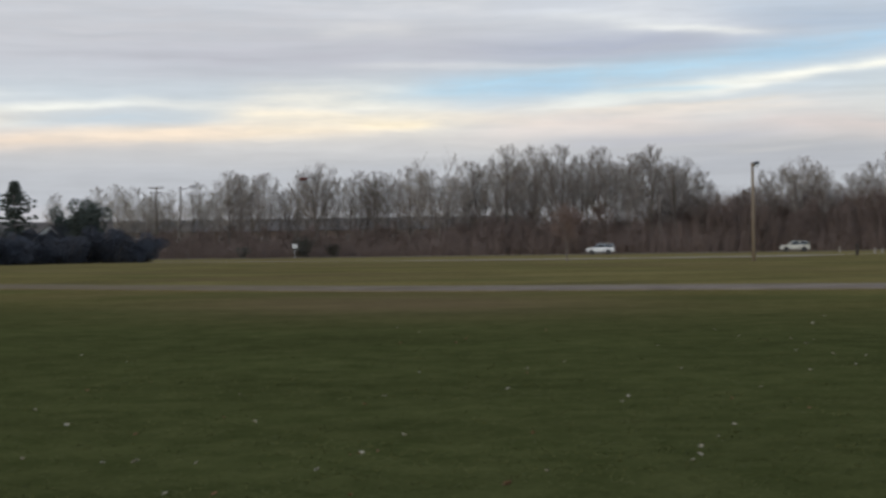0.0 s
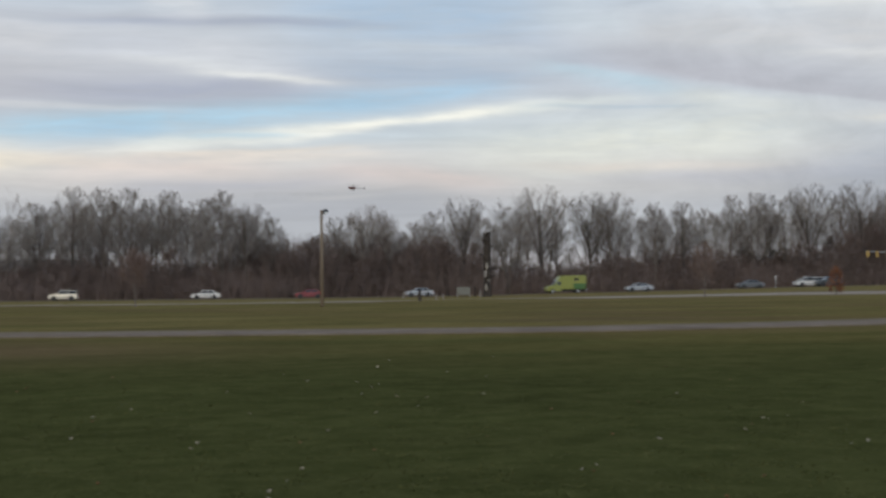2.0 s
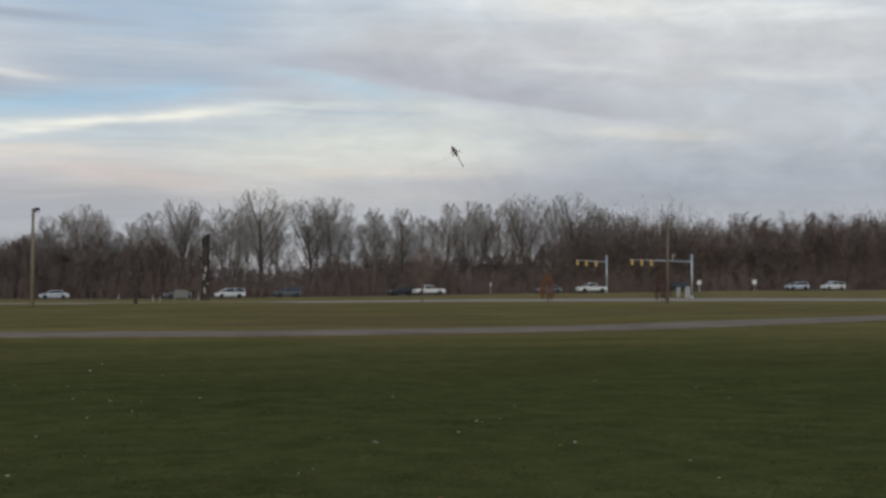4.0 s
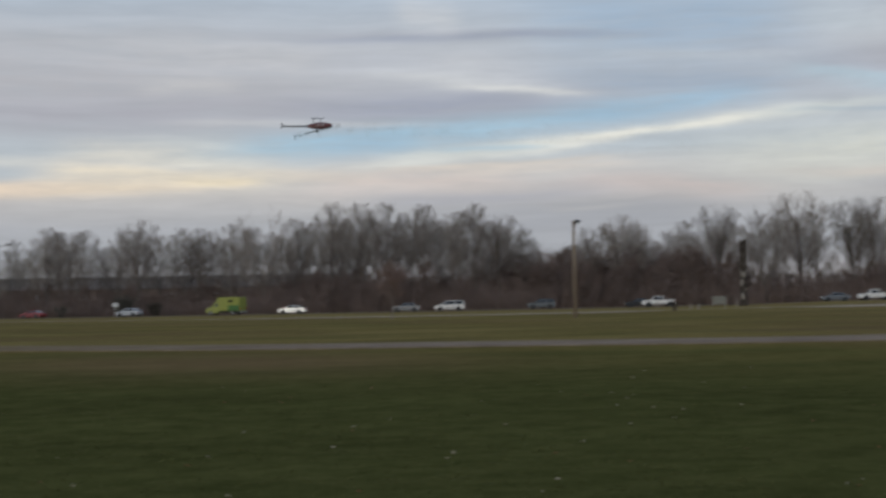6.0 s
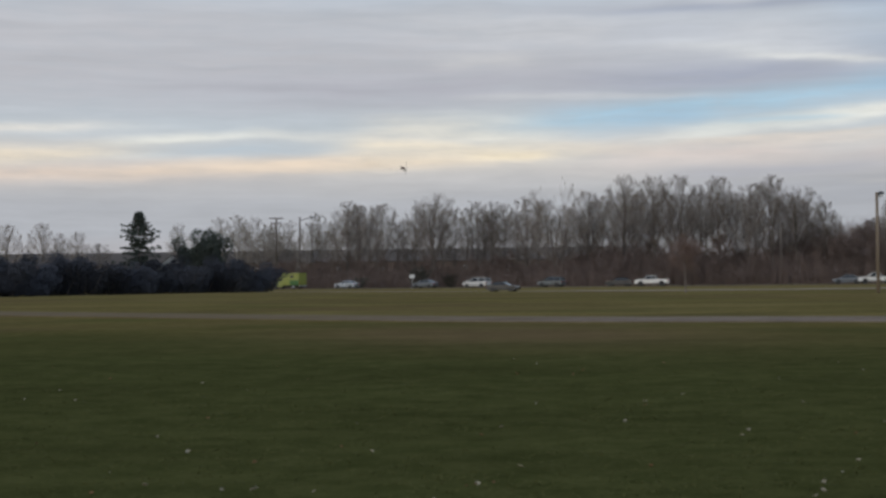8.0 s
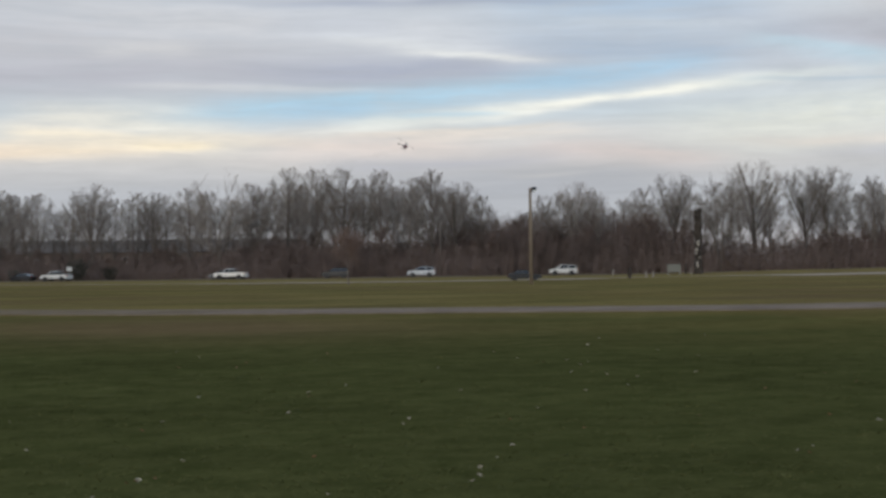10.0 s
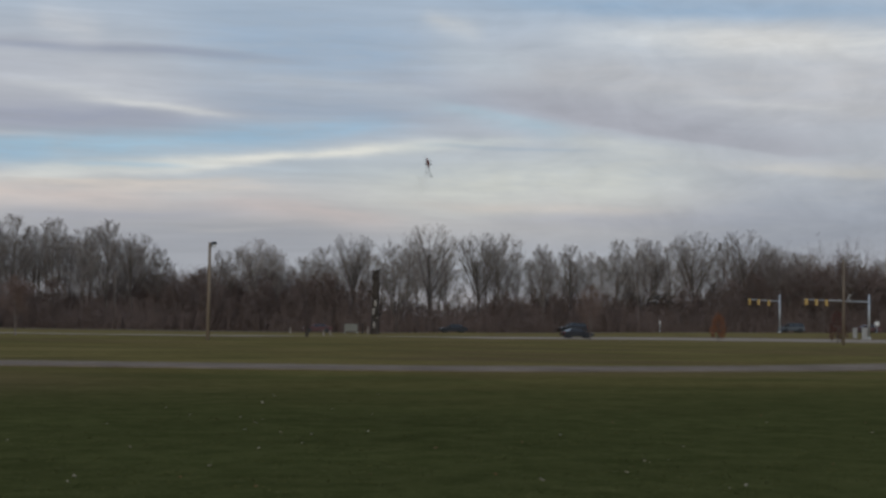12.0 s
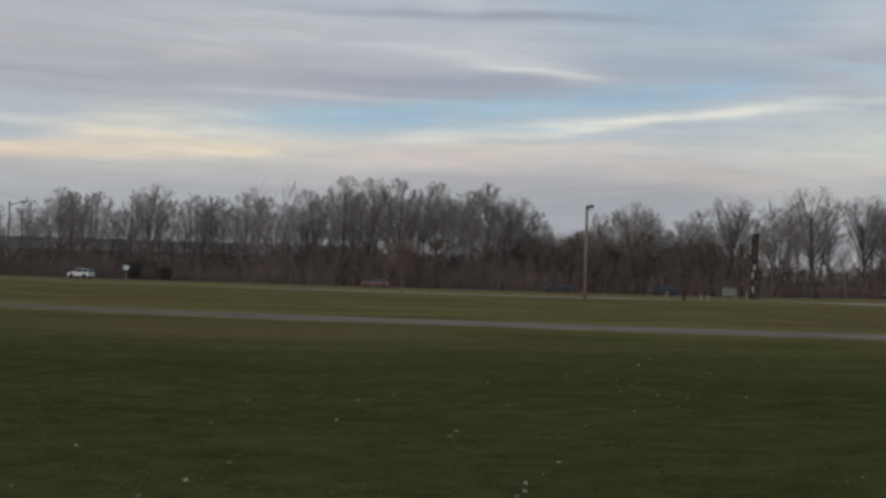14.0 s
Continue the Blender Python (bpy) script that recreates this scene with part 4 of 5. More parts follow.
part("lamp_head", box(bmesh.new(), (1.2, 0.45, 0.3), (3.0, 0, 15.95), None, 0.08), BLACKP, street)


def signal_mast(az, d, height, arm, heads, label):
    """A steel mast with an arm, and yellow signal heads seen from behind."""
    t = thing("traffic_signal", stand(az, d), label, "traffic light", "junction signals")
    turn = Matrix.Rotation(radians(-az), 4, "Z")
    t.matrix_basis = t.matrix_basis @ turn
    part("mast", rod(bmesh.new(), (0, 0, -0.1), (0, 0, height), 0.19, 0.15, 14), GALV, t, smooth=True)
    part("base", rod(bmesh.new(), (0, 0, -0.1), (0, 0, 0.35), 0.32, 0.28, 14), GALV, t)
    z = height - 1.25
    part("arm", rod(bmesh.new(), (0.1, 0, z), (-arm, 0, z + 0.35), 0.11, 0.06, 10), GALV, t, smooth=True)
    for k in heads:
        zz = z + 0.35 * k / arm
        head = part("signal_head", box(bmesh.new(), (0.38, 0.3, 1.0), (-k, -0.12, zz - 0.42), None, 0.05), YELLOW, t, "yellow signal housing")
        part("backplate", box(bmesh.new(), (0.44, 0.04, 1.06), (-k, 0.08, zz - 0.42)), YELLOW, head)
        for i, zc in enumerate((0.36, 0.0, -0.36)):
            part("visor", rod(bmesh.new(), (-k, 0.1, zz - 0.42 + zc), (-k, 0.34, zz - 0.42 + zc), 0.14, 0.13, 12), BLACKP, head)
            part("hinge", box(bmesh.new(), (0.1, 0.05, 0.05), (-k - 0.1, -0.28, zz - 0.42 + zc)), BLACKP, head)
    return t


signal_mast(34.36, 268, 6.9, 5.7, (1.9, 3.7, 5.3), "grey steel traffic signal mast with yellow heads")
mast = signal_mast(37.66, 246, 7.3, 10.4, (6.7, 8.3, 9.9), "tall grey traffic signal mast with yellow heads")
part("lamp_bracket", rod(bmesh.new(), (-3.2, 0, 6.2), (-3.2, 0, 7.0), 0.06), GALV, mast)
part("camera_box", box(bmesh.new(), (0.5, 0.3, 0.3), (-3.0, 0, 7.1), None, 0.04), GREYP, mast)


def cabinet(az, d, size, label, material, legs=0.0):
    t = thing("cabinet", stand(az, d, -az), label, "cabinet")
    z = legs + size[2] / 2
    part("body", box(bmesh.new(), size, (0, 0, z), None, 0.03), material, t)
    part("door", box(bmesh.new(), (size[0] * 0.44, 0.03, size[2] * 0.86), (-size[0] * 0.24, -size[1] / 2 - 0.012, z), None, 0.008), material, t)
    part("door", box(bmesh.new(), (size[0] * 0.44, 0.03, size[2] * 0.86), (size[0] * 0.24, -size[1] / 2 - 0.012, z), None, 0.008), material, t)
    part("cap", box(bmesh.new(), (size[0] + 0.1, size[1] + 0.1, 0.06), (0, 0, legs + size[2] + 0.03), None, 0.015), material, t)
    if legs:
        for x in (-size[0] / 2 + 0.12, size[0] / 2 - 0.12):
            part("leg", box(bmesh.new(), (0.1, 0.1, legs + 0.1), (x, 0, legs / 2 - 0.05)), GALV, t)
    return t


cabinet(17.68, 226, (2.1, 0.9, 1.15), "weathered grey utility cabinet on the verge beside the dead trunk", VERGEP, 0.35)
cabinet(37.5, 244, (0.9, 0.7, 1.9), "pale blue-grey signal control cabinet by the mast", GREYP)
cabinet(37.15, 247, (0.7, 0.6, 1.6), "small pale cabinet at the junction", GREYP)


def verge_post(az, d, h, r, label, material=WOODPOLE):
    t = thing("verge_post", stand(az, d), label, "post", "verge posts")
    part("post", rod(bmesh.new(), (0, 0, -0.1), (0, 0, h), r, r * 0.9, 9), material, t)
    part("cap", rod(bmesh.new(), (0, 0, h), (0, 0, h + 0.06), r * 1.1, r * 0.5, 9), material, t)


for az, d, h, r, lab, mt in ((15.3, 226, 0.85, 0.13, "short pale post on the verge", PALEWOOD), (15.95, 178, 1.25, 0.22, "stout dark wooden post on the lawn", SNAG),
                             (16.6, 206, 0.95, 0.12, "short pale post on the verge", PALEWOOD), (16.87, 206, 0.9, 0.1, "short pale post on the verge", PALEWOOD),
                             (18.13, 226, 1.5, 0.14, "short dark post beside the cabinet", SNAG), (18.34, 224, 1.1, 0.1, "short pale post beside the trunk", PALEWOOD)):
    verge_post(az, d, h, r, lab, mt)


def road_sign(az, d, h, w, tall, label, turn=0.0):
    t = thing("road_sign", stand(az, d, -az + turn), label, "sign", "road signs")
    part("post", rod(bmesh.new(), (0, 0, -0.1), (0, 0, h), 0.05, 0.05, 8), GALV, t)
    part("panel", box(bmesh.new(), (w, 0.04, tall), (0, -0.06, h - tall / 2), None, 0.012), WHITEP, t, "plain white sign panel")


for az, d, h, w, tall in ((-5.84, 268, 2.5, 0.95, 0.7), (40.05, 275, 2.1, 0.8, 0.8), (37.95, 268, 2.1, 0.75, 0.75), (29.8, 266, 2.1, 0.26, 0.6)):
    road_sign(az, d, h, w, tall, "white sign panel on a thin post by the road")


def long_building(x0, x1, y, height, label):
    """A long low block behind the wood, dark roof over a brown wall with pale windows."""
    t = thing("long_building", pose((x0 + x1) / 2, y, 0), label, "building")
    L, D = x1 - x0, 24
    wall = part("wall", box(bmesh.new(), (L, D, height - 3.4), (0, 0, (height - 3.4) / 2)), BRICK, t)
    bm = bmesh.new()
    a = [(-L / 2 - 0.6, -D / 2 - 0.8, height - 3.5), (L / 2 + 0.6, -D / 2 - 0.8, height - 3.5), (L / 2 + 0.6, D / 2 + 0.8, height - 3.5), (-L / 2 - 0.6, D / 2 + 0.8, height - 3.5),
         (-L / 2 + 4, -3, height), (L / 2 - 4, -3, height), (L / 2 - 4, 3, height), (-L / 2 + 4, 3, height)]
    vs = [bm.verts.new(q) for q in a]
    for f in ((3, 2, 1, 0), (4, 5, 6, 7), (0, 1, 5, 4), (1, 2, 6, 5), (2, 3, 7, 6), (3, 0, 4, 7)):
        bm.faces.new([vs[i] for i in f])
    part("roof", bm, ROOFD, t)
    k = int(L / 11)
    for i in range(k):
        x = -L / 2 + (i + 0.5) * L / k
        w = part("window", box(bmesh.new(), (1.5, 0.12, 1.3), (x, -D / 2 - 0.03, height - 5.6), None, 0.02), WHITEP, t)
        part("pane", box(bmesh.new(), (1.2, 0.05, 1.0), (x, -D / 2 - 0.09, height - 5.6)), GLASS, w)
    return t


def small_house(az, d, width, depth, eaves, ridge, label):
    """A plain gabled house, gable end towards the field."""
    t = thing("house", stand(az, d, -az + 20), label, "house")
    wall = [(-width / 2, 0), (width / 2, 0), (width / 2, eaves), (0, ridge), (-width / 2, eaves)]
    bm = bmesh.new()
    prism(bm, wall, depth / 2, bevel=0.0)
    part("wall", bm, WHITEP, t, "pale siding")
    for s in (-1, 1):
        slope = [(0, ridge + 0.02), (0, ridge + 0.2), (s * (width / 2 + 0.5), eaves - 0.1), (s * (width / 2 + 0.5), eaves - 0.3)]
        part("roof", prism(bmesh.new(), slope, depth / 2 + 0.4, bevel=0.0), ROOFD, t)
    for x in (-1.6, 1.6):
        w = part("window", box(bmesh.new(), (1.1, 0.1, 1.3), (x, -depth / 2 - 0.03, eaves - 1.4), None, 0.02), WHITEP, t)
        part("pane", box(bmesh.new(), (0.9, 0.05, 1.1), (x, -depth / 2 - 0.08, eaves - 1.4)), GLASS, w)
    return t


small_house(-15.5, 300, 7.0, 9.0, 4.6, 6.9, "small pale house with a dark roof behind the hedge")
long_building(-170, 26, 408, 10.2, "long low brown building with dark roof behind the trees")


# ---- vehicles ----
# side outlines, front towards +x: length, half width, lower body, greenhouse, roof height, wheel stations and radius
SHAPES = {
    "sedan": (4.8, 0.90, [(-2.38, 0.42), (-2.40, 0.86), (-2.2, 0.98), (-1.3, 1.0), (0.95, 0.97), (2.1, 0.82), (2.38, 0.66), (2.36, 0.36), (1.9, 0.24), (-2.1, 0.26)],
              [(-1.75, 0.98), (-1.0, 1.40), (0.2, 1.44), (1.12, 0.97)], 1.46, (-1.42, 1.45), 0.33),
    "suv": (4.65, 0.92, [(-2.3, 0.46), (-2.32, 1.0), (-2.2, 1.1), (1.1, 1.08), (2.08, 0.98), (2.3, 0.78), (2.3, 0.44), (1.85, 0.30), (-2.0, 0.32)],
            [(-2.22, 1.09), (-1.95, 1.62), (0.25, 1.68), (1.15, 1.08)], 1.72, (-1.38, 1.42), 0.37),
    "minivan": (5.1, 0.97, [(-2.5, 0.42), (-2.53, 1.0), (-2.4, 1.08), (1.3, 1.05), (2.25, 0.86), (2.52, 0.66), (2.5, 0.38), (2.0, 0.26), (-2.2, 0.28)],
                [(-2.42, 1.07), (-2.15, 1.66), (0.4, 1.70), (1.75, 1.02)], 1.74, (-1.5, 1.55), 0.34),
    "pickup": (5.6, 0.97, [(-2.75, 0.55), (-2.78, 1.12), (-0.75, 1.14), (0.9, 1.12), (1.2, 1.13), (2.45, 1.08), (2.76, 0.9), (2.76, 0.52), (2.2, 0.38), (-2.4, 0.42)],
               [(-0.78, 1.12), (-0.62, 1.72), (0.55, 1.76), (1.25, 1.12)], 1.80, (-1.75, 1.72), 0.39),
}
LABELS = {"sedan": "car", "suv": "car", "minivan": "minivan", "pickup": "pickup truck"}


def wheel(parent, x, y, r):
    s = 1 if y > 0 else -1
    w = part("wheel", rod(bmesh.new(), (x, y - 0.03 * s, r), (x, y - 0.14 * s, r), r * 0.5, sides=10), BLACKP, parent)
    bm = bmesh.new()
    rod(bm, (x, y - 0.2 * s, r), (x, y + 0.015 * s, r), r, sides=18)
    part("tyre", bm, TYRE, w)
    part("rim", rod(bmesh.new(), (x, y, r), (x, y + 0.022 * s, r), r * 0.66, r * 0.6, 12), RIM, w)


def vehicle(kind, paint, label):
    """A road vehicle standing on z = 0, front towards +x."""
    length, half, low, house, roof, axles, r = SHAPES[kind]
    t = thing(kind if kind != "suv" else "sport_utility_car", pose(0, 0, 0), label, LABELS[kind], "traffic on the road")
    body = part("body", prism(bmesh.new(), low, half, 0.06, 0.6, 1.1, 0.045), paint, t, smooth=False)
    z0 = house[0][1]
    part("window_glass", prism(bmesh.new(), house, half - 0.05, 0.2, z0, roof, 0.02), GLASS, t)
    top = [(house[1][0] - 0.06, house[1][1] - 0.03), (house[1][0], house[1][1] + 0.03), (house[2][0], house[2][1] + 0.03), (house[2][0] + 0.1, house[2][1] - 0.04)]
    part("roof", prism(bmesh.new(), top, half - 0.2, 0.03, house[1][1], roof, 0.012), paint, t)
    mid = (house[1][0] + house[2][0]) / 2 + 0.1
    for s in (-1, 1):
        for a, b in ((house[0], house[1]), (house[3], house[2]), ((mid - 0.05, z0), (mid - 0.08, house[2][1]))):
            part("pillar", rod(bmesh.new(), (a[0], s * (half - 0.055), a[1] - 0.04), (b[0], s * (half - 0.225), b[1]), 0.055, sides=6), paint, t)
        for x in axles:
            wheel(t, x, s * (half - 0.02), r)
            part("wheel_arch", rod(bmesh.new(), (x, s * (half - 0.16), r + 0.02), (x, s * (half + 0.004), r + 0.02), r * 1.16, sides=18), BLACKP, body)
        front, back = max(q[0] for q in low), min(q[0] for q in low)
        zl = low[1][1] * 0.86
        part("headlight", box(bmesh.new(), (0.22, 0.34, 0.13), (front - 0.13, s * (half - 0.26), zl - 0.02), None, 0.03), LAMPW, t)
        part("tail_light", box(bmesh.new(), (0.12, 0.24, 0.22), (back + 0.05, s * (half - 0.17), zl + 0.02), None, 0.03), LAMPR, t)
        part("door_mirror", box(bmesh.new(), (0.14, 0.2, 0.13), (house[3][0] - 0.25, s * (half + 0.06), z0 + 0.1), None, 0.03), paint, t)
        part("side_trim", box(bmesh.new(), (length * 0.52, 0.02, 0.07), (-0.02, s * (half - 0.005), 0.52), None, 0.008), BLACKP, t)
    part("front_bumper", box(bmesh.new(), (0.16, half * 1.8, 0.2), (max(q[0] for q in low) - 0.04, 0, 0.46), None, 0.04), paint, t)
    part("rear_bumper", box(bmesh.new(), (0.16, half * 1.8, 0.2), (min(q[0] for q in low) + 0.04, 0, 0.48), None, 0.04), paint, t)
    if kind == "pickup":
        part("load_bed", box(bmesh.new(), (1.75, half * 1.6, 0.03), (-1.72, 0, 1.145)), BLACKP, t, "dark open load bed")
    if kind in ("suv", "minivan"):
        for s in (-1, 1):
            part("roof_rail", rod(bmesh.new(), (house[1][0] + 0.1, s * (half - 0.28), roof + 0.03), (house[2][0] - 0.1, s * (half - 0.28), roof + 0.03), 0.02, sides=6), BLACKP, t)
    return t


LIME = plain("lime_paint", (0.29, 0.315, 0.07), 0.35, 0.0, 0.5)
GREENB = plain("green_band", (0.07, 0.17, 0.05), 0.35, 0.0, 0.5)


def ambulance():
    """A lime box-bodied van with a lower cab."""
    t = thing("box_van", pose(0, 0, 0), "bright lime-yellow box-bodied emergency van", "van", "traffic on the road")
    cab = [(0.6, 0.5), (0.6, 2.82), (0.78, 2.82), (1.98, 1.42), (3.05, 1.14), (3.15, 0.55), (2.9, 0.36), (0.9, 0.36)]
    part("cab", prism(bmesh.new(), cab, 1.02, 0.14, 1.0, 2.8, 0.05), LIME, t)
    part("windscreen", prism(bmesh.new(), [(1.24, 2.24), (1.30, 2.28), (2.02, 1.44), (1.96, 1.40)], 0.88, 0.06, 1.4, 2.3, 0.0), GLASS, t)
    part("box_body", box(bmesh.new(), (4.3, 2.3, 2.3), (-1.5, 0, 1.85), None, 0.08), LIME, t)
    for s in (-1, 1):
        part("side_window", box(bmesh.new(), (0.62, 0.03, 0.5), (1.05, s * 0.965, 1.72), Matrix.Rotation(radians(s * 7), 4, "X"), 0.01), GLASS, t)
        part("stripe", box(bmesh.new(), (2.2, 0.02, 0.9), (-2.5, s * 1.155, 1.2), None, 0.004), GREENB, t, "green band on the side")
        part("side_window", box(bmesh.new(), (0.8, 0.02, 0.45), (-1.9, s * 1.155, 2.35), None, 0.004), GLASS, t)
        for x in (2.15, -2.2):
            wheel(t, x, s * 1.02, 0.4)
        part("headlight", box(bmesh.new(), (0.1, 0.3, 0.2), (3.08, s * 0.75, 0.92), None, 0.03), LAMPW, t)
        part("tail_light", box(bmesh.new(), (0.05, 0.16, 0.3), (-3.67, s * 1.0, 1.1), None, 0.01), LAMPR, t)
        part("door_mirror", box(bmesh.new(), (0.12, 0.2, 0.3), (1.9, s * 1.12, 1.5), None, 0.02), BLACKP, t)
    part("chassis", box(bmesh.new(), (6.2, 1.6, 0.3), (-0.4, 0, 0.55)), BLACKP, t)
    part("rear_bumper", box(bmesh.new(), (0.25, 2.1, 0.2), (-3.7, 0, 0.55), None, 0.03), GALV, t)
    return t


PAINT = {
    "white": plain("white_paint", (0.74, 0.72, 0.68), 0.3, 0.0, 0.6),
    "silver": plain("silver_paint", (0.50, 0.52, 0.54), 0.3, 0.5, 0.6),
    "grey": plain("grey_paint", (0.16, 0.17, 0.18), 0.32, 0.4, 0.6),
    "slate": plain("slate_paint", (0.10, 0.112, 0.118), 0.4, 0.2, 0.2),
    "black": plain("black_paint", (0.016, 0.016, 0.018), 0.4, 0.0, 0.1),
    "red": plain("red_paint", (0.26, 0.03, 0.035), 0.3, 0.0, 0.6),
    "maroon": plain("maroon_paint", (0.09, 0.025, 0.022), 0.32, 0.2, 0.6),
    "beige": plain("beige_paint", (0.58, 0.55, 0.47), 0.3, 0.2, 0.6),
}


def lane_measure(line):
    s, out = 0.0, [0.0]
    for a, b in zip(line, line[1:]):
        s += (b - a).length
        out.append(s)
    return np.array(out), np.array([q.x for q in line]), np.array([q.y for q in line])


FAR_M, NEAR_M = lane_measure(FAR_LANE), lane_measure(NEAR_LANE)


def on_lane(m, s, back=False):
    """Pose on a lane s metres from its start."""
    x, y = np.interp(s, m[0], m[1]), np.interp(s, m[0], m[2])
    x2, y2 = np.interp(s + 3, m[0], m[1]), np.interp(s + 3, m[0], m[2])
    x1, y1 = np.interp(s - 3, m[0], m[1]), np.interp(s - 3, m[0], m[2])
    turn = math.degrees(math.atan2(y2 - y1, x2 - x1)) + (180 if back else 0)
    return pose(float(x), float(y), ground_z(float(x), float(y)) + 0.05, 0, 0, turn)


TRAFFIC = [
    (vehicle("suv", PAINT["silver"], "silver-white sport utility car on the divided road"), FAR_M, ((0.00, 539.8), (14.00, 885.4))),
    (vehicle("suv", PAINT["beige"], "pale beige estate car on the divided road"), FAR_M, ((0.00, 508.5), (14.00, 843.3))),
    (vehicle("sedan", PAINT["white"], "white saloon car on the divided road"), FAR_M, ((0.00, 485.4), (14.00, 825.2))),
    (vehicle("sedan", PAINT["red"], "dark red saloon car on the divided road"), FAR_M, ((0.00, 468.5), (14.00, 808.6))),
    (vehicle("sedan", PAINT["silver"], "silver-white saloon car on the divided road"), FAR_M, ((0.00, 449.6), (14.00, 791.1))),
    (ambulance(), FAR_M, ((1.50, 461.1), (2.00, 474.3), (2.50, 488.4), (3.00, 500.5), (6.00, 573.8), (6.50, 586.0), (7.00, 599.2))),
    (vehicle("sedan", PAINT["silver"], "silver saloon car on the divided road"), FAR_M, ((0.00, 408.6), (14.00, 768.3))),
    (vehicle("sedan", PAINT["grey"], "grey saloon car on the divided road"), FAR_M, ((0.00, 390.3), (14.00, 745.8))),
    (vehicle("minivan", PAINT["white"], "white minivan on the divided road"), FAR_M, ((2.00, 428.9), (5.75, 529.6), (9.50, 621.4))),
    (vehicle("suv", PAINT["slate"], "dark slate sport utility car on the divided road"), FAR_M, ((0.00, 379.8), (14.00, 708.0))),
    (vehicle("sedan", PAINT["black"], "black saloon car on the divided road"), FAR_M, ((0.00, 346.9), (14.00, 713.8))),
    (vehicle("pickup", PAINT["white"], "white pickup truck on the divided road"), FAR_M, ((2.50, 408.2), (6.25, 508.0), (10.00, 599.0))),
    (vehicle("sedan", PAINT["grey"], "grey saloon car on the divided road"), FAR_M, ((0.00, 327.6), (14.00, 663.4))),
    (vehicle("pickup", PAINT["white"], "white pickup truck on the divided road"), FAR_M, ((0.00, 318.1), (14.00, 663.1))),
    (vehicle("suv", PAINT["black"], "black sport utility car on the divided road"), FAR_M, ((0.00, 297.4), (14.00, 647.7))),
    (vehicle("suv", PAINT["silver"], "silver estate car on the divided road"), FAR_M, ((5.50, 411.8), (9.50, 520.6), (14.00, 633.6))),
    (vehicle("suv", PAINT["white"], "white sport utility car on the divided road"), FAR_M, ((0.00, 269.0), (14.00, 606.0))),
    (vehicle("sedan", PAINT["black"], "black saloon car on the divided road"), NEAR_M, ((7.00, 594.5), (9.50, 531.8), (14.00, 407.5))),
    (vehicle("sedan", PAINT["maroon"], "dark maroon saloon car on the divided road"), FAR_M, ((0.00, 184.0), (14.00, 549.3))),
    (vehicle("sedan", PAINT["black"], "black saloon car on the divided road"), FAR_M, ((0.00, 197.1), (14.00, 519.0))),
    (vehicle("suv", PAINT["black"], "black sport utility car on the divided road"), FAR_M, ((0.00, 156.2), (14.00, 501.9))),
    (vehicle("suv", PAINT["slate"], "dark slate sport utility car on the divided road"), FAR_M, ((0.00, 90.9), (14.00, 462.8))),
    (vehicle("sedan", PAINT["maroon"], "dark maroon saloon car on the divided road"), FAR_M, ((0.00, 78.6), (14.00, 449.6))),
]


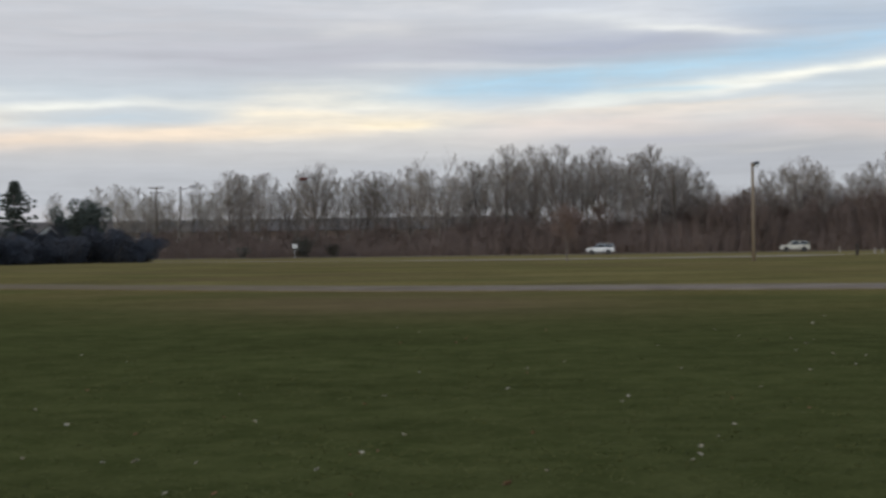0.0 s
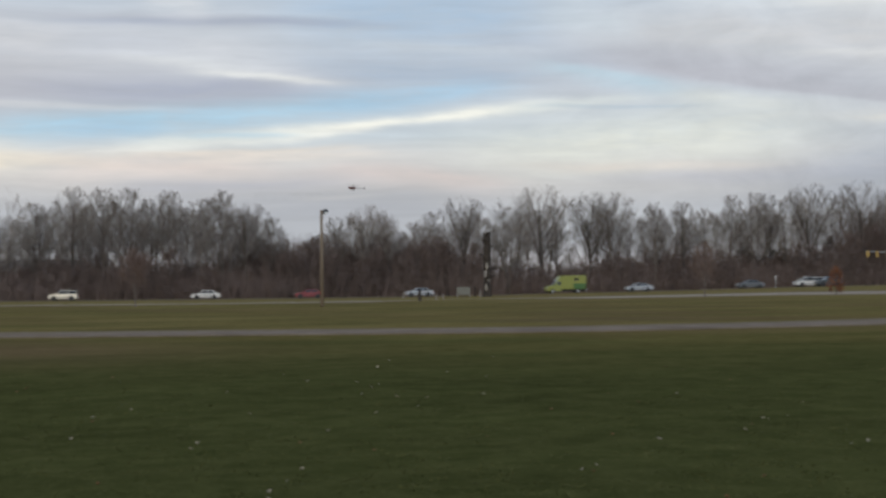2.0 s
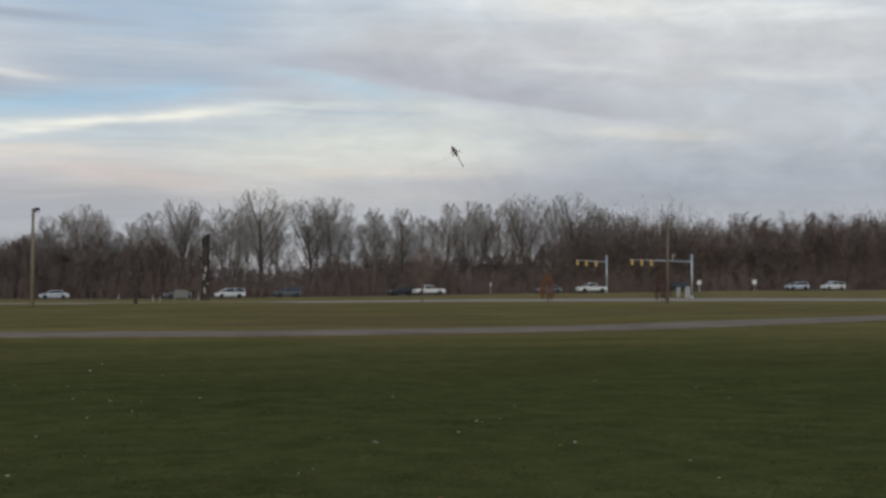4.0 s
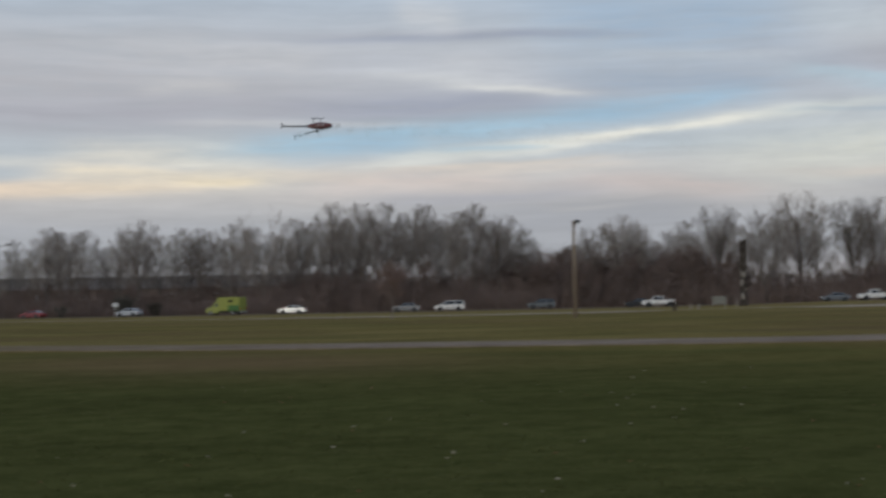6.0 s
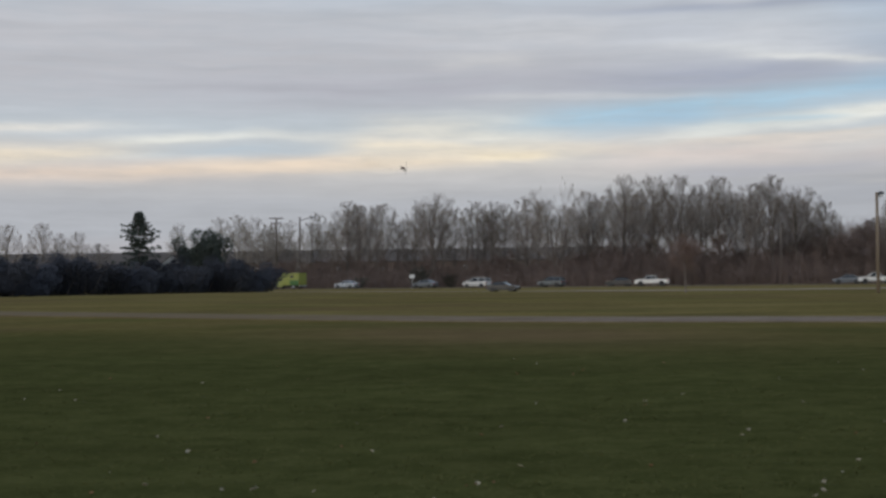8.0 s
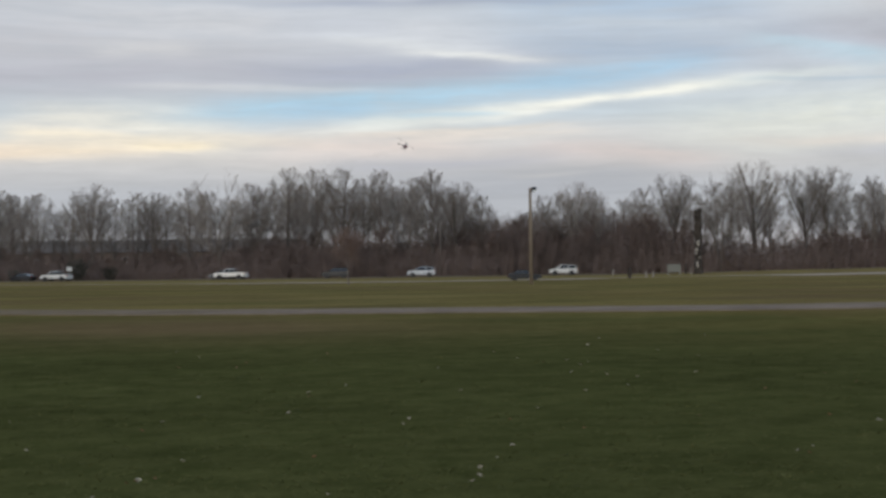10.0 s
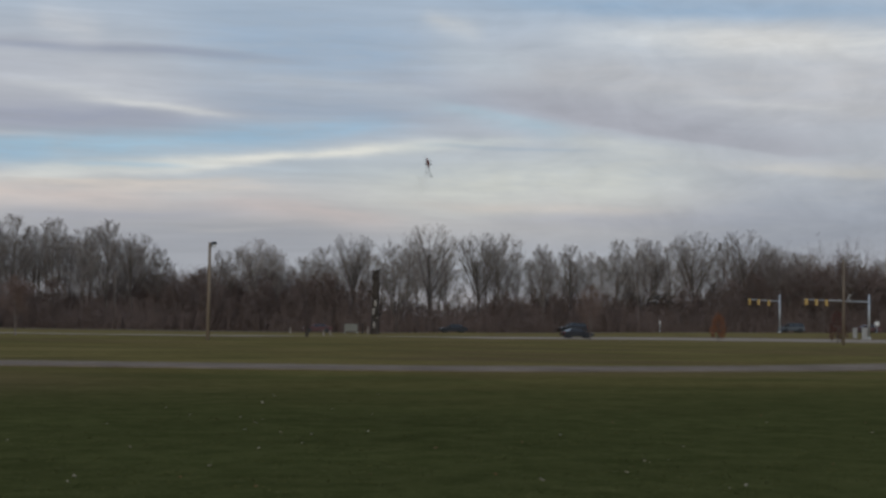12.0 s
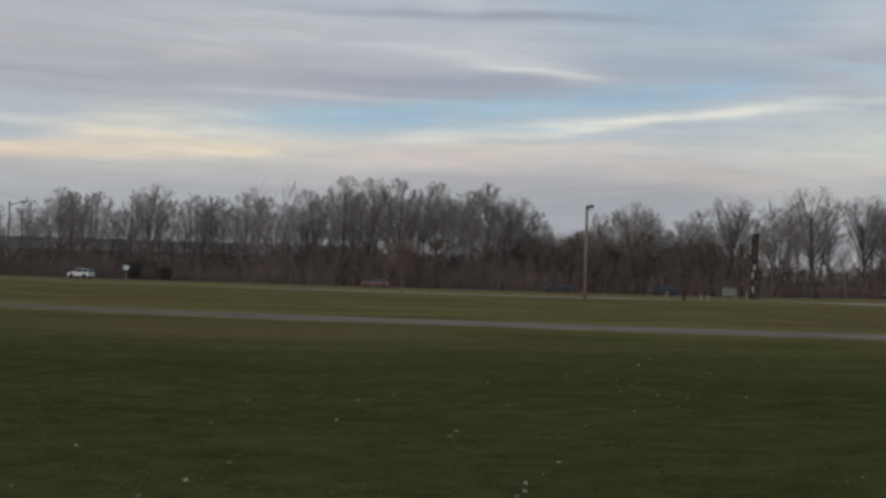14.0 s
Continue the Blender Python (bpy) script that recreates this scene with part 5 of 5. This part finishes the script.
# ---- model helicopter ----
def helicopter():
    """A radio-controlled model helicopter, nose towards +x, 1.35 m long."""
    t = thing("model_helicopter", pose(0, 0, 0), "red radio-controlled model helicopter in flight", "helicopter")
    bm = bmesh.new()
    rings, sides = 12, 14
    rows = []
    for i in range(rings + 1):
        s = i / rings
        x = 0.40 - 0.66 * s
        r = 0.115 * max(math.sin(math.pi * min(0.06 + s * 0.9, 1)) ** 0.62, 0.08)
        zc = -0.01 + 0.05 * s
        rows.append([bm.verts.new((x, math.cos(a) * r * 0.62, math.sin(a) * r + zc)) for a in (2 * math.pi * k / sides for k in range(sides))])
    for a, b in zip(rows, rows[1:]):
        for k in range(sides):
            bm.faces.new((a[k], b[k], b[(k + 1) % sides], a[(k + 1) % sides]))
    bm.faces.new(rows[0])
    bm.faces.new(list(reversed(rows[-1])))
    part("fuselage", bm, HELIRED, t, "glossy red pod", smooth=True)
    part("canopy_stripe", box(bmesh.new(), (0.2, 0.142, 0.03), (0.1, 0, 0.055), pose(0, 0, 0, 0, 6, 0), 0.01), HELIWHITE, t, "pale stripe on the pod")
    part("tail_boom", rod(bmesh.new(), (-0.2, 0, 0.04), (-0.92, 0, 0.06), 0.024, 0.018, 10), CARBON, t)
    bm = bmesh.new()
    prism(bm, [(-0.94, 0.03), (-0.97, 0.11), (-0.935, 0.115), (-0.87, 0.05), (-0.9, -0.01), (-0.94, -0.06), (-0.96, -0.055)], 0.006, bevel=0.0)
    part("tail_fin", bm, CARBON, t)
    tail = part("tail_rotor", rod(bmesh.new(), (-0.93, 0.02, 0.06), (-0.93, 0.06, 0.06), 0.014), CARBON, t)
    part("blade", box(bmesh.new(), (0.024, 0.005, 0.2), (-0.93, 0.055, 0.06)), HELIWHITE, tail)
    part("mast", rod(bmesh.new(), (0, 0, 0.08), (0, 0, 0.23), 0.012), GALV, t)
    for s in (-1, 1):
        skid = part("skid", rod(bmesh.new(), (0.19, s * 0.1, -0.165), (-0.17, s * 0.1, -0.165), 0.009), CARBON, t)
        for x in (0.1, -0.1):
            part("strut", rod(bmesh.new(), (x, s * 0.04, -0.08), (x, s * 0.1, -0.165), 0.009), CARBON, skid)
    rotor = part("main_rotor", rod(bmesh.new(), (0, 0, -0.02), (0, 0, 0.03), 0.03), BLACKP, t)
    rotor.matrix_basis = pose(0, 0, 0.22)
    part("grip", box(bmesh.new(), (0.22, 0.035, 0.025), (0, 0, 0), None, 0.006), GALV, rotor)
    for s in (-1, 1):
        part("blade", box(bmesh.new(), (0.56, 0.034, 0.007), (s * 0.38, 0, 0), None, 0.003), CARBON, rotor)
    part("flybar", rod(bmesh.new(), (0, -0.26, -0.05), (0, 0.26, -0.05), 0.006, sides=6), GALV, rotor)
    return t, rotor, tail


HELI, ROTOR, TAIL_ROTOR = helicopter()


def attitude(x, y, z, nose, top):
    """Pose of the model from nose and top directions given as (right, up, away) seen from the camera's spot."""
    away = Vector((x, y, 0)).normalized()
    right = Vector((away.y, -away.x, 0))

    def world(q):
        return (right * q[0] + Vector((0, 0, q[1])) + away * q[2]).normalized()

    n = world(nose)
    u = world(top)
    u = (u - n * u.dot(n)).normalized()
    side = u.cross(n)
    return Matrix((n, side, u)).transposed().to_quaternion(), Vector((x, y, z))


# seconds, place, nose, top
FLIGHT = [(t, *attitude(x, y, z, nose, top)) for t, x, y, z, nose, top in (
    (0, -9.89, 104.31, 6.64, (-1, 0, -0.3), (0, 1, 0)),
    (0.2, -6.19, 104.31, 7.38, (-1, 0.04, -0.2), (0, 1, 0)),
    (0.4, -2.22, 104.70, 7.83, (-1, 0.06, -0.2), (0, 1, 0)),
    (0.6, 1.04, 106.13, 8.29, (-1, 0.1, -0.2), (0, 1, 0)),
    (0.8, 3.91, 107.92, 8.15, (-0.7, 0.08, -0.6), (0, 1, 0)),
    (1, 8.30, 109.52, 8.49, (-0.6, 0.08, -0.7), (0, 1, 0)),
    (1.2, 11.91, 110.73, 8.63, (-0.7, 0.05, -0.6), (0, 1, 0)),
    (1.4, 15.40, 110.24, 8.71, (-0.95, 0.08, 0), (0, 1, 0)),
    (1.6, 18.86, 110.40, 9.08, (-1, 0.1, 0), (0, 1, 0)),
    (1.8, 22.79, 111.43, 9.12, (-1, 0.06, 0), (0, 1, 0)),
    (2, 26.59, 112.01, 9.54, (-1, 0.1, 0), (0, 1, 0)),
    (2.2, 30.62, 111.53, 9.84, (-1, 0.1, 0), (0, 1, 0)),
    (2.4, 33.45, 110.06, 9.84, (-1, 0.08, 0), (0, 1, 0)),
    (2.7, 37.67, 105.28, 9.72, (-1, 0.07, 0.1), (0, 1, -0.1)),
    (3, 40.68, 99.91, 9.59, (-1, 0.07, 0.1), (0, 1, -0.2)),
    (3.2, 42.23, 95.69, 9.43, (-1, 0.05, 0.1), (0, 1, -0.3)),
    (3.9, 41.50, 78.00, 9.80, (-0.6, 0.8, 0), (0.8, 0.6, -0.3)),
    (4.6, 31.50, 57.00, 8.80, (0.5, 0.8, 0), (0.8, -0.5, -0.3)),
    (5.3, 18.36, 42.07, 6.48, (1, -0.12, 0.1), (0, -0.75, -0.65)),
    (5.4, 15.58, 40.17, 6.33, (1, -0.13, 0.05), (0, -0.75, -0.65)),
    (5.5, 12.72, 38.38, 6.21, (1, -0.13, 0.05), (0, -0.75, -0.65)),
    (5.6, 9.98, 37.15, 6.12, (1, -0.05, 0), (0, -0.75, -0.65)),
    (5.7, 7.56, 37.13, 6.17, (1, -0.04, 0), (0, -0.75, -0.65)),
    (5.8, 5.26, 37.34, 6.25, (1, -0.03, 0), (0, -0.75, -0.65)),
    (5.9, 3.12, 37.79, 6.31, (1, -0.02, 0), (0, -0.75, -0.65)),
    (6, 1.37, 38.41, 6.34, (1, -0.02, 0), (0, -0.75, -0.65)),
    (6.1, -0.26, 39.24, 6.37, (1, -0.02, 0.05), (0, -0.75, -0.65)),
    (6.2, -1.79, 40.40, 6.44, (1, -0.03, 0.15), (0, -0.75, -0.65)),
    (6.4, -4.45, 43.77, 6.77, (0.93, -0.05, 0.3), (0, -0.75, -0.65)),
    (6.5, -5.64, 45.97, 7.05, (0.9, -0.08, 0.4), (0, -0.75, -0.65)),
    (6.6, -6.59, 48.69, 7.31, (0.88, -0.1, 0.45), (0, -0.75, -0.65)),
    (6.8, -7.90, 54.88, 7.99, (0.85, -0.08, 0.5), (0, -0.75, -0.65)),
    (7, -9.12, 60.71, 8.50, (0.95, 0.12, 0.3), (0, -0.75, -0.65)),
    (7.2, -10.83, 68.03, 8.39, (0.93, 0.25, 0.25), (0.2, -0.6, -0.75)),
    (8, -9.50, 88.00, 8.40, (-0.1, 0.1, -1), (1, -0.2, 0)),
    (8.7, -3.00, 95.00, 8.00, (-0.4, 0, -0.9), (0.6, 0.8, 0)),
    (9.3, 4.27, 95.90, 8.05, (-0.15, 0.05, -1), (0, 1, 0)),
    (9.5, 6.45, 95.70, 8.79, (-0.6, 0.2, -0.75), (0.2, 1, 0)),
    (9.7, 8.24, 92.30, 8.84, (-0.6, 0.5, -0.6), (0.4, 0.9, 0.2)),
    (9.9, 9.88, 88.60, 8.83, (0.1, 0.1, -1), (0.5, 0.8, 0.2)),
    (10.1, 12.08, 85.43, 9.10, (0.62, -0.5, -0.6), (0.6, 0.75, 0)),
    (10.3, 14.92, 84.72, 9.78, (0.76, -0.62, -0.2), (0.62, 0.76, 0.2)),
    (10.5, 17.58, 84.13, 10.27, (0.6, -0.8, 0), (0.8, 0.6, 0.3)),
    (10.7, 20.99, 83.46, 10.54, (0.45, -0.9, 0), (0.9, 0.45, 0.3)),
    (10.9, 25.32, 85.12, 11.19, (0.3, -0.95, 0), (0.95, 0.3, 0.3)),
    (11, 27.36, 86.29, 11.38, (0.2, -0.97, 0), (1, 0.2, 0.3)),
    (11.1, 29.23, 87.44, 11.25, (0.05, -1, 0), (1, 0.05, 0.3)),
    (11.2, 31.01, 88.65, 11.05, (-0.2, -0.98, 0), (0.98, -0.2, 0.3)),
    (11.3, 32.75, 89.95, 10.71, (-0.46, -0.88, 0), (0.88, -0.46, 0.3)),
    (11.4, 34.10, 91.67, 10.55, (-0.7, -0.7, 0), (0.7, -0.7, 0.3)),
    (11.5, 35.00, 93.58, 10.81, (-0.77, -0.64, 0), (0.64, -0.77, 0.3)),
    (11.6, 35.22, 95.04, 11.30, (-0.97, -0.24, 0), (0.24, -0.97, 0.3)),
    (11.7, 35.35, 95.42, 11.68, (-1, 0.1, 0), (-0.1, -1, 0.3)),
    (11.8, 35.38, 95.16, 12.03, (-0.92, 0.38, 0), (-0.38, -0.92, 0.3)),
    (11.9, 35.60, 94.83, 12.38, (-0.6, 0.8, 0), (-0.8, -0.6, 0.4)),
    (12, 35.60, 94.63, 12.88, (-0.27, 0.96, 0), (-0.96, -0.27, 0.4)),
    (12.1, 35.31, 94.57, 13.01, (0.02, 1, 0), (-1, 0, 0.4)),
    (12.2, 35.12, 94.85, 13.17, (0.35, 0.94, 0), (-0.94, 0.35, 0.4)),
    (12.3, 34.87, 95.78, 13.32, (0.4, 0.9, 0), (-0.9, 0.4, 0.4)),
    (12.4, 34.25, 97.21, 13.55, (0.36, 0.93, 0.1), (-0.93, 0.36, 0.4)),
    (12.5, 33.85, 98.59, 13.59, (0, 0.3, 0.95), (-0.95, 0.1, 0.3)),
    (12.7, 32.56, 101.26, 13.96, (-0.5, -0.85, 0.2), (-0.85, 0.5, 0.3)),
    (12.9, 30.40, 104.24, 14.11, (-0.4, -0.7, 0.5), (-0.8, 0.5, 0.2)),
    (13.1, 26.92, 107.66, 13.68, (-0.2, 0.1, -1), (-0.9, 0.1, 0.2)),
    (13.3, 23.22, 111.22, 13.05, (0.5, 0.65, -0.55), (-0.8, 0.6, 0)),
    (13.5, 19.68, 114.14, 12.53, (0.5, 0.87, 0), (-0.87, 0.5, 0.2)),
    (13.7, 15.59, 116.67, 11.57, (0.2, 0.97, 0), (-0.97, 0.2, 0.3)),
    (14, 9.65, 123.10, 7.78, (0, 0.35, 0.9), (-1, 0, 0.2)))]


def flight_rows():
    rows, i = [], 0
    for k in range(141):
        t = k / 10
        while i < len(FLIGHT) - 2 and t > FLIGHT[i + 1][0]:
            i += 1
        (t0, q0, p0), (t1, q1, p1) = FLIGHT[i], FLIGHT[i + 1]
        s = min(max((t - t0) / (t1 - t0), 0), 1)
        # soft curve through the places
        pa = FLIGHT[max(i - 1, 0)]
        pd = FLIGHT[min(i + 2, len(FLIGHT) - 1)]
        m0 = (p1 - pa[2]) / max(t1 - pa[0], 0.01) * (t1 - t0)
        m1 = (pd[2] - p0) / max(pd[0] - t0, 0.01) * (t1 - t0)
        p = (2 * s ** 3 - 3 * s * s + 1) * p0 + (s ** 3 - 2 * s * s + s) * m0 + (3 * s * s - 2 * s ** 3) * p1 + (s ** 3 - s * s) * m1
        rows.append((t, Matrix.LocRotScale(p, q0.slerp(q1, s), None)))
    return rows


# ---- exhaust smoke ----
def smoke_puff(seed, size, count):
    """A loose drift of exhaust smoke made of very fine specks."""
    rng = random.Random(seed)
    verts, faces = [], []
    for _ in range(count):
        p = Vector((rng.gauss(0, 0.5), rng.gauss(0, 0.5), rng.gauss(0, 0.4))) * size
        w = Vector((rng.gauss(0, 1), rng.gauss(0, 1), rng.gauss(0, 1))).normalized() * 0.006
        spike(verts, faces, p - w, p + w, 0.005)
    ob = raw("smoke_puff", verts, faces, SMOKE)
    return tagged(ob, "thin grey exhaust smoke drifting behind the model helicopter", "smoke", "exhaust trail")


SMOKE_TRAIL = [smoke_puff(300 + i, 0.16 + 0.035 * i, 70 + 7 * i) for i in range(14)]


# ---- grass and leaves ----
def make_grass():
    rng = random.Random(21)
    verts, faces = [], []
    for _ in range(16000):
        d = 7.5 + 26 * rng.random() ** 1.3
        az = rng.uniform(-26, 46)
        x, y = polar(az, d)
        if rng.random() < 1.1 * math.exp(-((x + 1.5) / 7) ** 2 - ((y + 0.3 * x - 42) / 9) ** 2) or rng.random() < (d - 16) / 16:
            continue
        tall = rng.uniform(0.008, 0.022) * (0.7 + 0.6 * noise.noise(Vector((x * 0.7, y * 0.7, 0))) + 0.3)
        for _ in range(4):
            bx, by = x + rng.gauss(0, 0.05), y + rng.gauss(0, 0.05)
            a = rng.uniform(0, math.pi)
            w = 0.003 + 0.0003 * d
            ux, uy = math.cos(a) * w, math.sin(a) * w
            k = len(verts)
            verts += [(bx - ux, by - uy, -0.005), (bx + ux, by + uy, -0.005), (bx + rng.gauss(0, 0.06), by + rng.gauss(0, 0.06), tall)]
            faces.append((k, k + 1, k + 2))
    tagged(raw("grass", verts, faces, BLADE), "short green lawn grass blades", "grass", kind="stuff")


def make_leaf(seed, material, size, label):
    """A dry curled leaf with a stalk."""
    rng = random.Random(seed)
    bm = bmesh.new()
    nx, ny = 6, 4
    grid = []
    for i in range(nx + 1):
        s = i / nx
        w = math.sin(math.pi * (0.08 + 0.88 * s)) * 0.42 * rng.uniform(0.8, 1.15)
        row = []
        for j in range(ny + 1):
            u = j / ny * 2 - 1
            row.append(bm.verts.new(((s - 0.5) * size, u * w * size, (0.10 + 0.28 * u * u + 0.22 * (s - 0.4) ** 2 + rng.uniform(-0.03, 0.03)) * size)))
        grid.append(row)
    for a, b in zip(grid, grid[1:]):
        for j in range(ny):
            bm.faces.new((a[j], b[j], b[j + 1], a[j + 1]))
    t = part("fallen_leaf", bm, material, None, smooth=True)
    tagged(t, label, "leaf", "fallen leaves")
    part("stalk", rod(bmesh.new(), (-0.5 * size, 0, 0.1 * size), (-0.8 * size, 0.06 * size, 0.16 * size), 0.03 * size, 0.02 * size, 5), material, t)
    return t


def scatter_leaves():
    rng = random.Random(33)
    pale = [make_leaf(i, LEAF, 0.06, "pale dry fallen leaf curled on the lawn") for i in range(3)]
    brown = [make_leaf(10 + i, LEAFB, 0.06, "brown dry fallen leaf on the lawn") for i in range(2)]
    spots = [(-0.63, 15.14), (1.76, 10.33), (-3.4, 13.0), (-4.05, 14.31), (-1.72, 13.04), (-0.9, 10.15), (-0.64, 10.93), (-0.35, 12.01), (1.04, 18.25), (0.68, 15.7),
             (5.0, 20.63), (6.98, 27.47), (1.74, 14.28), (0.69, 9.95), (-2.29, 10.67), (2.92, 17.93), (4.42, 17.51), (5.16, 18.19), (-2.53, 10.64), (-1.82, 10.57)]
    spots += [(-3.19, 10.9), (1.86, 14.74), (1.86, 10.63), (7.87, 29.97), (5.48, 21.99), (5.36, 20.0), (5.66, 19.49), (3.38, 15.52), (4.9, 11.65), (6.3, 13.35), (2.46, 12.35),
              (4.68, 11.42), (8.17, 10.62), (10.34, 30.37)]
    placed = [(x, y, rng.uniform(0.55, 0.95), 0) for x, y in spots] + [(0.4, 9.38, 1.3, 1)]
    for _ in range(90):
        d = 8.5 + 20 * rng.random()
        x, y = polar(rng.uniform(-25, 42), d)
        placed.append((x, y, rng.uniform(0.4, 0.8), rng.random() < 0.55))
    used = set()
    for x, y, k, dark in placed:
        kind = rng.choice(brown if dark else pale)
        m = pose(x, y, 0.045, rng.uniform(-25, 25), rng.uniform(-25, 25), rng.uniform(0, 360))
        if kind not in used:
            used.add(kind)
            kind.matrix_basis = m
        else:
            kind = copy_thing(kind, m)
        kind.scale = (k, k, k)


make_grass()
scatter_leaves()


# ---- movement ----
def motions():
    for i, (car, lane, knots) in enumerate(TRAFFIC):
        side = pose(0, 1.8 if (i % 2 == 1) == (i < 15) else -1.8, 0)     # two lanes each way
        ts, ss = [k[0] for k in knots], [k[1] for k in knots]
        v0 = (ss[1] - ss[0]) / (ts[1] - ts[0])
        v1 = (ss[-1] - ss[-2]) / (ts[-1] - ts[-2])
        rows = []
        for k in range(29):
            t = k * 0.5
            if t < ts[0]:
                s = ss[0] + v0 * (t - ts[0])
            elif t > ts[-1]:
                s = ss[-1] + v1 * (t - ts[-1])
            else:
                s = float(np.interp(t, ts, ss))
            rows.append((t, on_lane(lane, s, lane is NEAR_M) @ side))
        walk(car, rows)
    flight = flight_rows()
    walk(HELI, flight)
    # each puff lags behind the model on its own path, drifting down a little
    for i, puff in enumerate(SMOKE_TRAIL):
        lag = 0.05 + 0.03 * i
        rows = []
        for t, m in flight:
            k = min(max((t - lag) * 10, 0), 139.999)
            a, b = flight[int(k)][1].translation, flight[int(k) + 1][1].translation
            at = a.lerp(b, k - int(k))
            rows.append((t, pose(at.x, at.y, at.z - 0.12 - 0.5 * lag, 0, 0, 25 * i)))
        walk(puff, rows)
    walk(ROTOR, [(k / FPS, pose(0, 0, 0.22, 0, 0, (k * 86 + 20) % 360)) for k in range(421)])


motions()
